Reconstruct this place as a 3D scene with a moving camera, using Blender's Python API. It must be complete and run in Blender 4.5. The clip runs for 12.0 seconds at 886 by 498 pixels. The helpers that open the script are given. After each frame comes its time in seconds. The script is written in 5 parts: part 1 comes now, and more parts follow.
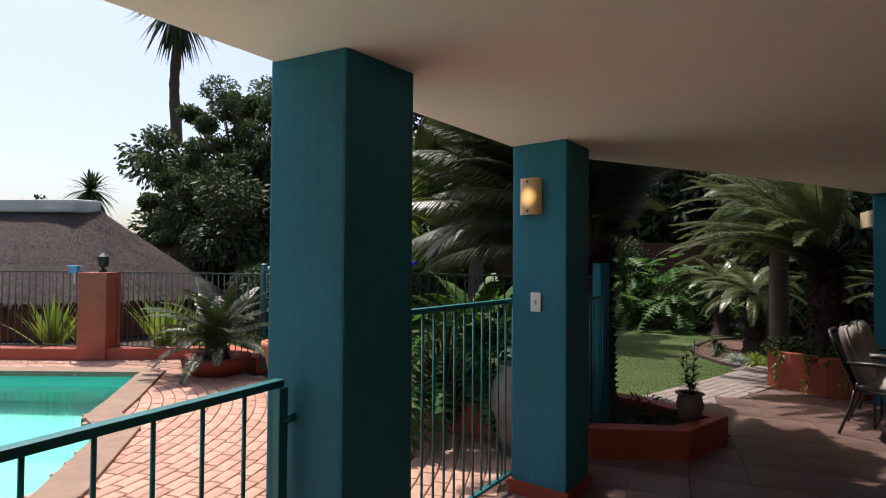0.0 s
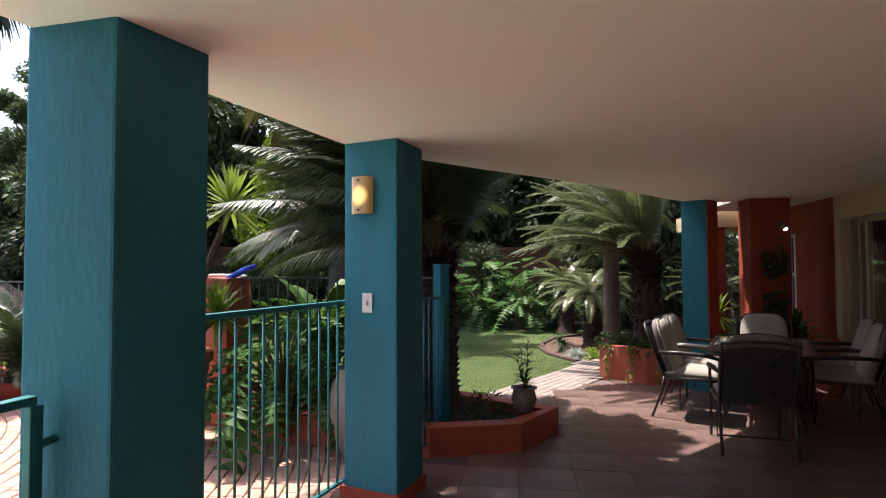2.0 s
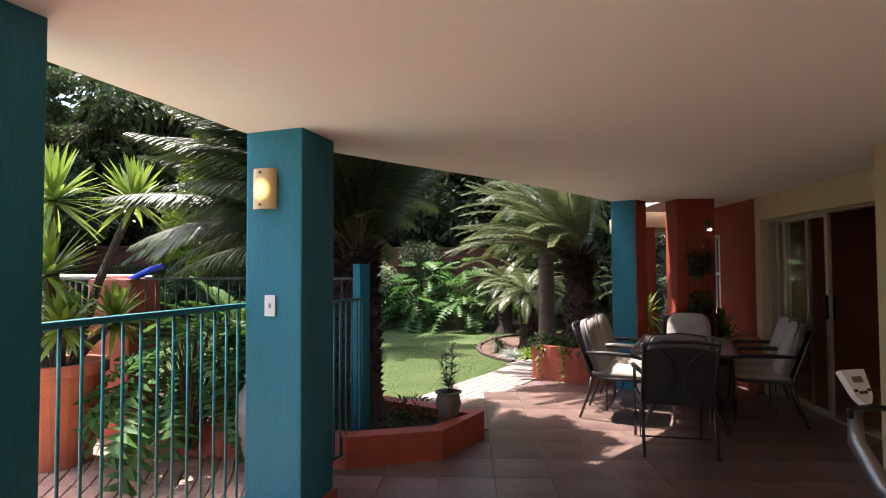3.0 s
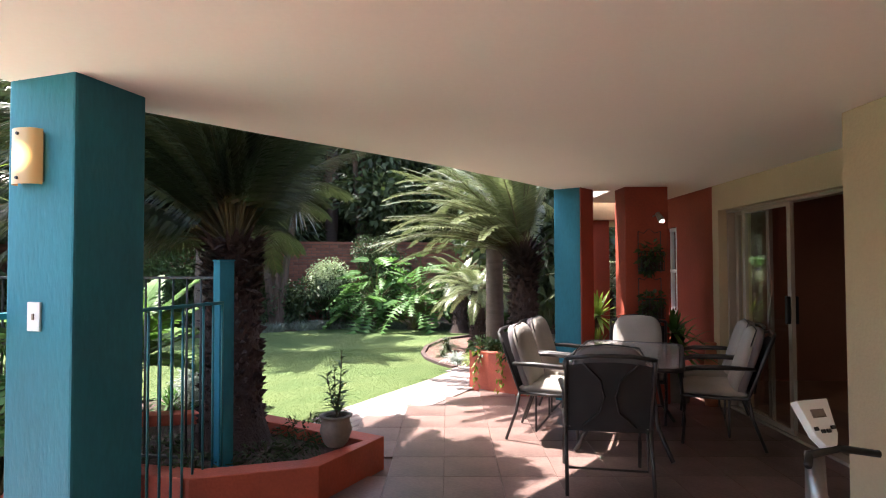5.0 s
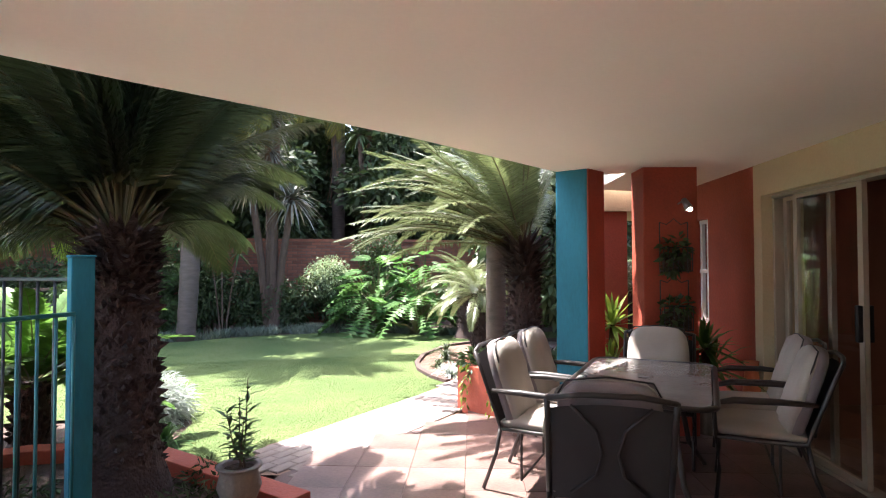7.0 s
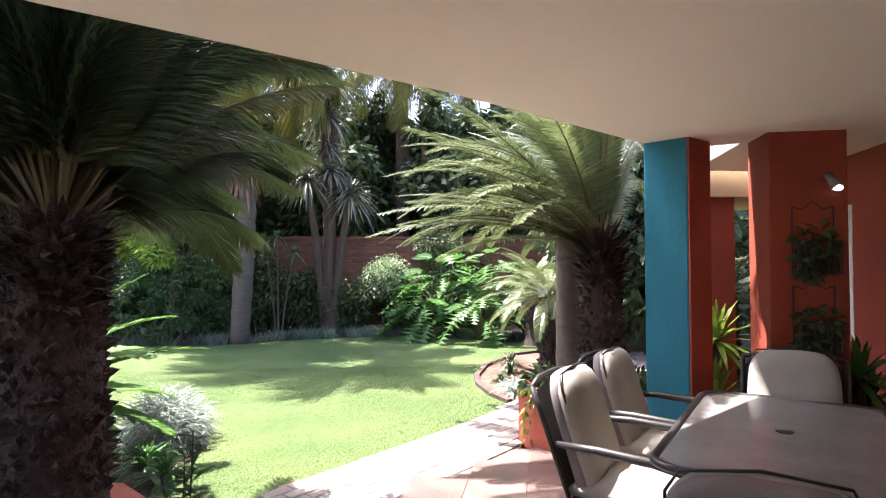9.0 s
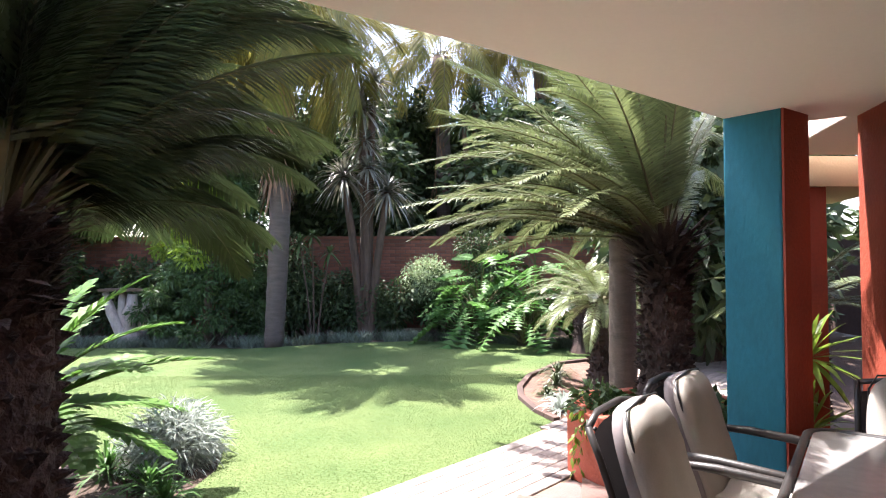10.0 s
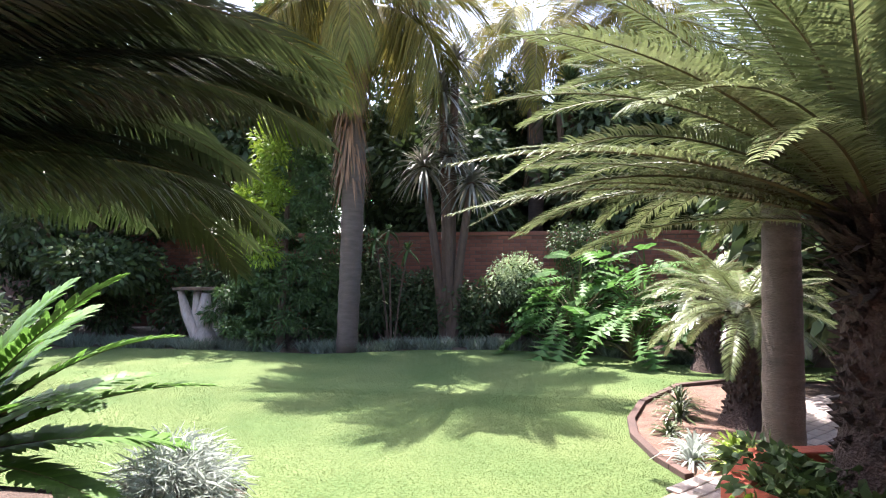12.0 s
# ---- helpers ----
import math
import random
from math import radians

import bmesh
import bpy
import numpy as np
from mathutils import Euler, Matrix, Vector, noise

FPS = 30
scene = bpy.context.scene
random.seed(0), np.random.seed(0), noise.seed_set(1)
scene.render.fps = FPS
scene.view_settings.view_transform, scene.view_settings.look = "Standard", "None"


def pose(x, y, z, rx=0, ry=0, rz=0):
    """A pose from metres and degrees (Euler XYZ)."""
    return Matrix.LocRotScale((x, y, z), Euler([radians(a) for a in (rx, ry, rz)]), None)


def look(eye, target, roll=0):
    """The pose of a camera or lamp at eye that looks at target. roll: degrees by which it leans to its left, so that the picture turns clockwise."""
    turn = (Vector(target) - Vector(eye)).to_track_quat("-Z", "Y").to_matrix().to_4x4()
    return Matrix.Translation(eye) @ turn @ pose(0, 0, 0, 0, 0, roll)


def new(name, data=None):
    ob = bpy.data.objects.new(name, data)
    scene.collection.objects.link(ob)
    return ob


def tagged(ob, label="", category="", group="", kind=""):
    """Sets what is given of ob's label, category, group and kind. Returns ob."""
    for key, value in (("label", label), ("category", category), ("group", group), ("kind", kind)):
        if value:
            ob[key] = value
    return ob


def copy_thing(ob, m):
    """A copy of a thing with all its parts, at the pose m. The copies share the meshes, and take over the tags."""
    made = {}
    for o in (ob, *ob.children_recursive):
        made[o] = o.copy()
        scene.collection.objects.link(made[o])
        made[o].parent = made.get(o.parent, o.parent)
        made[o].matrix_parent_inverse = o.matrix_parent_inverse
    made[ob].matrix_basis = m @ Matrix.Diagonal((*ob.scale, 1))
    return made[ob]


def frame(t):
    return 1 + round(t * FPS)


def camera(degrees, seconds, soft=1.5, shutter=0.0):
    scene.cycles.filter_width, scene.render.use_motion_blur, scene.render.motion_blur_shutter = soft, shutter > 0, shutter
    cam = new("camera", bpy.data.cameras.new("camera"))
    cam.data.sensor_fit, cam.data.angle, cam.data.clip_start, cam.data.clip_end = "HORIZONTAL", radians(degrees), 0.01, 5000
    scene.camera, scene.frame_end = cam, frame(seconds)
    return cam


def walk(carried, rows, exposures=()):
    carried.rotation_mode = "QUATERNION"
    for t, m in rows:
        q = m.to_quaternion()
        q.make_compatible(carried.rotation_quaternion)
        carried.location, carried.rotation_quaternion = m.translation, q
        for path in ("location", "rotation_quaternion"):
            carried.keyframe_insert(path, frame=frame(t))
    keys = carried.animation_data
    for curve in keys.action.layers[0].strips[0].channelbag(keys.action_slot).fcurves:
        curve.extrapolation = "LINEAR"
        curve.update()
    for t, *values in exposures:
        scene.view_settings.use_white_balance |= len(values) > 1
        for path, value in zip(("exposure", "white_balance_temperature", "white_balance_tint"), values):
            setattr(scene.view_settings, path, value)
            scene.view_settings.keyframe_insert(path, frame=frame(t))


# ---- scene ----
cam = camera(76.4, 12.0, soft=1.1)
PATH = [
    (0, (0.739, 0.866, 1.531), (0.578, 2.859, 1.578), 0.4),
    (0.5, (0.784, 0.856, 1.519), (0.747, 2.855, 1.577), 0.2),
    (1, (0.849, 0.86, 1.510), (0.924, 2.857, 1.571), 0.1),
    (1.5, (0.91, 0.886, 1.500), (1.096, 2.876, 1.567), -0.1),
    (2, (0.999, 0.936, 1.492), (1.292, 2.913, 1.562), -0.2),
    (2.5, (1.118, 0.999, 1.486), (1.506, 2.959, 1.558), -0.25),
    (3, (1.25, 1.105, 1.489), (1.725, 3.046, 1.559), -0.25),
    (3.5, (1.439, 1.239, 1.493), (1.967, 3.167, 1.558), -0.25),
    (5.5, (2.291, 1.975, 1.494), (2.834, 3.899, 1.547), -0.2),
    (6, (2.477, 2.196, 1.489), (3.007, 4.124, 1.541), -0.1),
    (6.5, (2.644, 2.434, 1.488), (3.146, 4.37, 1.54), -0.1),
    (7, (2.800, 2.683, 1.486), (3.255, 4.63, 1.538), -0.1),
    (9, (3.180, 3.667, 1.496), (3.377, 5.657, 1.543), -0.2),
    (9.5, (3.244, 3.96, 1.497), (3.372, 5.956, 1.546), -0.2),
    (10, (3.297, 4.259, 1.498), (3.337, 6.258, 1.548), -0.1),
    (10.5, (3.331, 4.562, 1.497), (3.288, 6.561, 1.549), 0.05),
    (11, (3.357, 4.88, 1.494), (3.231, 6.876, 1.542), 0.1),
    (11.5, (3.374, 5.209, 1.484), (3.164, 7.197, 1.530), 0.1),
    (12, (3.386, 5.546, 1.471), (3.094, 7.524, 1.520), 0.0),
]
walk(cam, [(t, look(eye, target, roll)) for t, eye, target, roll in PATH],
     [(0, 0.3, 6500, 15), (2, 1.3, 6500, 17), (3.5, 2.05, 6450, 17), (5.5, 2.7, 6300, 17), (7, 2.95, 6250, 17), (9, 2.8, 6200, 17), (12, 2.55, 6300, 18)])

# ---- light: a high sun from beyond the garden, a clear hazy sky ----
SUN_AZ, SUN_EL = math.atan2(-0.66, 0.75), radians(64)
world = bpy.data.worlds.new("sky")
scene.world = world
world.use_nodes = True
wn = world.node_tree.nodes
sky = wn.new("ShaderNodeTexSky")
sky.sky_type, sky.sun_disc = "NISHITA", False
sky.sun_elevation, sky.sun_rotation = SUN_EL, SUN_AZ
sky.air_density, sky.dust_density, sky.ozone_density = 1.0, 3.0, 1.0
wn["Background"].inputs["Strength"].default_value = 0.15
world.node_tree.links.new(sky.outputs[0], wn["Background"].inputs[0])
sun = new("sun", bpy.data.lights.new("sun", "SUN"))
sun.data.energy, sun.data.angle, sun.data.color = 4.6, radians(0.55), (1.0, 0.955, 0.88)
toward = Vector((math.sin(SUN_AZ) * math.cos(SUN_EL), math.cos(SUN_AZ) * math.cos(SUN_EL), math.sin(SUN_EL)))
sun.matrix_world = look(toward * 30, (0, 0, 0))


# ---- materials ----
def material(name, colour, rough=0.6, vary=0.25, scale=6.0, fine=60.0, bump=0.15, second=None, metal=0.0, island=0.0,
             spec=0.5, per_object=0.0, translucent=0.0, stretch=(1, 1, 1), distance=0.01):
    m = bpy.data.materials.new(name)
    m.use_nodes = True
    n, link = m.node_tree.nodes, m.node_tree.links.new
    b = n["Principled BSDF"]
    b.inputs["Roughness"].default_value, b.inputs["Metallic"].default_value = rough, metal
    b.inputs["Specular IOR Level"].default_value = spec
    co, mp = n.new("ShaderNodeTexCoord"), n.new("ShaderNodeMapping")
    mp.inputs["Scale"].default_value = stretch
    link(co.outputs["Object"], mp.inputs[0])
    big, small = n.new("ShaderNodeTexNoise"), n.new("ShaderNodeTexNoise")
    big.inputs["Scale"].default_value, big.inputs["Detail"].default_value = scale, 4
    small.inputs["Scale"].default_value, small.inputs["Detail"].default_value = fine, 3
    link(mp.outputs[0], big.inputs["Vector"])
    link(mp.outputs[0], small.inputs["Vector"])
    mix = n.new("ShaderNodeMix")
    mix.data_type = "RGBA"
    c2 = second or tuple(c * (1 - vary) for c in colour)
    mix.inputs[6].default_value, mix.inputs[7].default_value = (*colour, 1), (*c2, 1)
    add = n.new("ShaderNodeMath")
    add.operation = "MULTIPLY_ADD"
    link(small.outputs["Fac"], add.inputs[0])
    add.inputs[1].default_value = 0.5
    link(big.outputs["Fac"], add.inputs[2])
    ramp = n.new("ShaderNodeMapRange")
    ramp.inputs["From Min"].default_value, ramp.inputs["From Max"].default_value = 0.5, 1.0
    link(add.outputs[0], ramp.inputs["Value"])
    link(ramp.outputs[0], mix.inputs[0])
    out = mix.outputs[2]
    if island or per_object:
        hsv = n.new("ShaderNodeHueSaturation")
        src = n.new("ShaderNodeNewGeometry") if island else n.new("ShaderNodeObjectInfo")
        rnd = src.outputs["Random Per Island"] if island else src.outputs["Random"]
        rng = n.new("ShaderNodeMapRange")
        k = island or per_object
        rng.inputs["To Min"].default_value, rng.inputs["To Max"].default_value = 1 - k, 1 + k
        link(rnd, rng.inputs["Value"])
        link(rng.outputs[0], hsv.inputs["Value"])
        link(out, hsv.inputs["Color"])
        out = hsv.outputs[0]
    link(out, b.inputs["Base Color"])
    if bump:
        bp = n.new("ShaderNodeBump")
        bp.inputs["Strength"].default_value, bp.inputs["Distance"].default_value = bump, distance
        link(small.outputs["Fac"], bp.inputs["Height"])
        link(bp.outputs[0], b.inputs["Normal"])
    if translucent:
        tr, ms = n.new("ShaderNodeBsdfTranslucent"), n.new("ShaderNodeMixShader")
        link(out, tr.inputs["Color"])
        ms.inputs[0].default_value = translucent
        link(b.outputs[0], ms.inputs[1])
        link(tr.outputs[0], ms.inputs[2])
        link(ms.outputs[0], n["Material Output"].inputs["Surface"])
    return m


def glass(name, colour=(1, 1, 1), ior=1.45, rough=0.0):
    m = bpy.data.materials.new(name)
    m.use_nodes = True
    b = m.node_tree.nodes["Principled BSDF"]
    b.inputs["Base Color"].default_value = (*colour, 1)
    b.inputs["Transmission Weight"].default_value, b.inputs["IOR"].default_value, b.inputs["Roughness"].default_value = 1, ior, rough
    return m


TEAL = material("teal_plaster_paint", (0.018, 0.185, 0.255), 0.62, 0.3, 2.2, 34, 0.4, spec=0.35, stretch=(1.5, 1.5, 0.45), distance=0.006)
TEAL_METAL = material("teal_metal_paint", (0.015, 0.16, 0.17), 0.38, 0.25, 8, 90, 0.1)
RUST = material("rust_red_plaster", (0.32, 0.052, 0.023), 0.7, 0.3, 2.0, 45, 0.5, distance=0.008)
KERB = material("red_kerb_paint", (0.46, 0.095, 0.05), 0.6, 0.35, 3.5, 50, 0.5, distance=0.008)
CREAM = material("cream_plaster", (0.52, 0.41, 0.26), 0.8, 0.12, 1.5, 50, 0.3)
CEILING = material("cream_ceiling_paint", (0.95, 0.82, 0.74), 0.75, 0.05, 0.7, 40, 0.06)
TILE = material("terracotta_tile", (0.205, 0.133, 0.112), 0.34, 0.4, 2.2, 40, 0.12, second=(0.085, 0.052, 0.044), per_object=0.12)
TILE_FIELD = material("terracotta_tile_field", (0.205, 0.133, 0.112), 0.34, 0.4, 2.2, 40, 0.12, second=(0.085, 0.052, 0.044), island=0.12)
PATHF = material("grey_path_field", (0.27, 0.23, 0.205), 0.88, 0.3, 5, 70, 0.5, second=(0.19, 0.15, 0.13), island=0.1)
SKY_PANE = material("blue_reflecting_pane", (0.10, 0.16, 0.26), 0.08, 0.2, 2, 20, 0, spec=0.8)
DARK_BRICK = material("dark_edging_brick", (0.075, 0.042, 0.032), 0.9, 0.4, 6, 60, 0.5, per_object=0.25)
GROUT = material("grout", (0.14, 0.095, 0.082), 0.9, 0.3, 6, 80, 0.4)
PAVER = material("clay_paver", (0.52, 0.31, 0.225), 0.85, 0.3, 8, 70, 0.5, second=(0.38, 0.20, 0.14), per_object=0.16)
PAVERS = material("clay_paving_field", (0.52, 0.31, 0.225), 0.85, 0.3, 8, 70, 0.5, second=(0.38, 0.20, 0.14), island=0.16)
PATHM = material("grey_path_paver", (0.27, 0.23, 0.205), 0.88, 0.3, 5, 70, 0.5, second=(0.19, 0.15, 0.13), per_object=0.1)
SAND = material("joint_sand", (0.26, 0.17, 0.115), 0.95, 0.3, 12, 90, 0.4)
SOIL = material("dark_soil", (0.075, 0.045, 0.03), 0.95, 0.5, 9, 60, 0.9, distance=0.03)
BARK_CHIP = material("reddish_mulch", (0.17, 0.095, 0.066), 0.95, 0.5, 9, 60, 0.9, distance=0.03)
LAWN = material("lawn_turf", (0.098, 0.124, 0.046), 0.95, 0.3, 1.1, 38, 0.6, second=(0.05, 0.085, 0.026), distance=0.03, spec=0.15)
GRASS = material("grass_blade", (0.106, 0.136, 0.05), 0.85, 0.3, 0.7, 30, 0, second=(0.065, 0.102, 0.032), island=0.16, translucent=0.6, spec=0.15)
CYCAD = material("cycad_leaf", (0.052, 0.072, 0.024), 0.38, 0.35, 3, 25, 0, island=0.3, translucent=0.12)
CYCAD_BLUE = material("grey_green_cycad_leaf", (0.135, 0.165, 0.065), 0.28, 0.3, 3, 25, 0, island=0.3, translucent=0.25)
DRACAENA = material("silvery_dracaena_leaf", (0.19, 0.185, 0.14), 0.4, 0.4, 2, 25, 0, island=0.35, translucent=0.15)
PALE_WOOD = material("bleached_stump_wood", (0.42, 0.34, 0.29), 0.85, 0.45, 6, 40, 0.7, stretch=(4, 4, 1), distance=0.02)
RACHIS = material("frond_midrib", (0.085, 0.075, 0.024), 0.5, 0.3, 9, 40, 0)
TRUNK = material("cycad_trunk", (0.06, 0.034, 0.026), 0.92, 0.45, 7, 60, 0.9, island=0.4, distance=0.03)
BARK = material("grey_palm_bark", (0.125, 0.09, 0.07), 0.9, 0.4, 5, 40, 0.9, stretch=(1, 1, 4), distance=0.02)
BROWN_BARK = material("brown_bark", (0.12, 0.075, 0.05), 0.92, 0.4, 5, 40, 0.9, stretch=(3, 3, 1), distance=0.03)
DEAD = material("dead_palm_leaf", (0.22, 0.12, 0.065), 0.85, 0.4, 5, 40, 0.2, island=0.3)
LEAF = material("broad_leaf", (0.058, 0.108, 0.028), 0.55, 0.35, 1.2, 20, 0, island=0.35, translucent=0.3)
LEAF_DARK = material("dark_tree_leaf", (0.05, 0.078, 0.022), 0.65, 0.35, 0.8, 20, 0, island=0.4, translucent=0.25)
LEAF_OLIVE = material("olive_tree_leaf", (0.085, 0.125, 0.048), 0.65, 0.35, 0.8, 20, 0, island=0.4, translucent=0.3, spec=0.25)
TOPIARY = material("pale_clipped_leaf", (0.30, 0.38, 0.19), 0.55, 0.3, 2, 20, 0, island=0.35, translucent=0.35)
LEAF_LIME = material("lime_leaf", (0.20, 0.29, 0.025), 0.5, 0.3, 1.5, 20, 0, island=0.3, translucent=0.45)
LEAF_GLOSS = material("glossy_philodendron_leaf", (0.082, 0.18, 0.042), 0.55, 0.3, 3, 25, 0, island=0.25, translucent=0.45, spec=0.3)
BROADLEAF = material("bright_cycad_leaf", (0.095, 0.195, 0.034), 0.5, 0.3, 3, 25, 0, island=0.25, translucent=0.4, spec=0.25)
YUCCA = material("yucca_leaf", (0.21, 0.30, 0.04), 0.42, 0.3, 2, 25, 0, island=0.3, translucent=0.35)
PALM = material("palm_leaflet", (0.10, 0.12, 0.03), 0.65, 0.4, 0.8, 20, 0, second=(0.20, 0.155, 0.035), island=0.4, translucent=0.35, spec=0.2)
BORDER_LEAF = material("grey_green_border_leaf", (0.15, 0.18, 0.125), 0.6, 0.4, 2, 30, 0, island=0.4, translucent=0.25)
SILVER = material("silver_grass_leaf", (0.36, 0.40, 0.35), 0.65, 0.3, 4, 30, 0, island=0.3, translucent=0.5, spec=0.2)
BRICK = material("red_brick", (0.20, 0.072, 0.043), 0.85, 0.35, 5, 60, 0.5, per_object=0.25)
BRICKS = material("red_brick_field", (0.20, 0.072, 0.043), 0.85, 0.35, 5, 60, 0.5, island=0.25)
MORTAR = material("mortar", (0.12, 0.075, 0.058), 0.95, 0.3, 9, 80, 0.5)
THATCH = material("weathered_thatch", (0.175, 0.13, 0.112), 0.97, 0.6, 3, 26, 1.0, stretch=(6, 6, 1.2), distance=0.06)
RIDGE = material("grey_ridge_cement", (0.62, 0.58, 0.54), 0.9, 0.3, 2, 30, 0.5)
TERRACOTTA = material("terracotta_pot", (0.5, 0.15, 0.065), 0.7, 0.3, 4, 50, 0.3)
STONEWARE = material("grey_stoneware", (0.22, 0.19, 0.16), 0.6, 0.35, 9, 60, 0.4)
CHAIR_METAL = material("dark_bronze_metal", (0.030, 0.026, 0.024), 0.4, 0.3, 9, 90, 0.1, spec=0.5)
CUSHION = material("taupe_cushion_fabric", (0.34, 0.305, 0.265), 0.9, 0.2, 4, 160, 0.35, distance=0.004)
CUSHION_DARK = material("mauve_grey_cushion_edge", (0.21, 0.18, 0.18), 0.9, 0.25, 4, 160, 0.35, distance=0.004)
MESH = material("black_sling_fabric", (0.028, 0.026, 0.026), 0.7, 0.25, 9, 220, 0.3, distance=0.003)
TABLE_GLASS = material("smoked_glass_tabletop", (0.23, 0.215, 0.205), 0.2, 0.25, 3, 30, 0.03, spec=0.7)
ALU = material("cream_door_aluminium", (0.36, 0.30, 0.23), 0.45, 0.15, 5, 90, 0.05)
BLACK = material("black_plastic", (0.015, 0.015, 0.016), 0.45, 0.3, 9, 90, 0.05)
WHITE = material("white_plastic", (0.78, 0.77, 0.74), 0.4, 0.1, 9, 90, 0.02)
BLUE = material("blue_plastic", (0.012, 0.06, 0.62), 0.4, 0.2, 9, 90, 0.05)
SKYBLUE = material("light_blue_plastic", (0.10, 0.36, 0.62), 0.45, 0.2, 9, 90, 0.05)
STEEL = material("grey_metal", (0.28, 0.28, 0.28), 0.35, 0.2, 9, 90, 0.05, metal=0.8)
ROOM = material("room_terracotta_wall", (0.21, 0.085, 0.052), 0.8, 0.15, 1.5, 40, 0.1)
ROOM_FLOOR = material("room_floor_tile", (0.22, 0.12, 0.075), 0.3, 0.3, 3, 40, 0.05)
YELLOW_WALL = material("pale_yellow_house_wall", (0.62, 0.47, 0.27), 0.85, 0.12, 1.2, 30, 0.2)
ROOF = material("house_roof_tile", (0.24, 0.19, 0.16), 0.85, 0.3, 4, 30, 0.5)
POOL = material("turquoise_pool_plaster", (0.10, 0.55, 0.47), 0.6, 0.12, 0.8, 20, 0.05)
COPING = material("brown_pool_coping", (0.30, 0.19, 0.13), 0.8, 0.3, 6, 50, 0.4)
GLASS = glass("window_glass")
WATER = glass("pool_water", (0.86, 1.0, 0.97), 1.33, 0.0)
wb = WATER.node_tree.nodes.new("ShaderNodeBump")
wt = WATER.node_tree.nodes.new("ShaderNodeTexNoise")
wt.inputs["Scale"].default_value = 3.5
wb.inputs["Strength"].default_value, wb.inputs["Distance"].default_value = 0.12, 0.03
WATER.node_tree.links.new(wt.outputs["Fac"], wb.inputs["Height"])
WATER.node_tree.links.new(wb.outputs[0], WATER.node_tree.nodes["Principled BSDF"].inputs["Normal"])


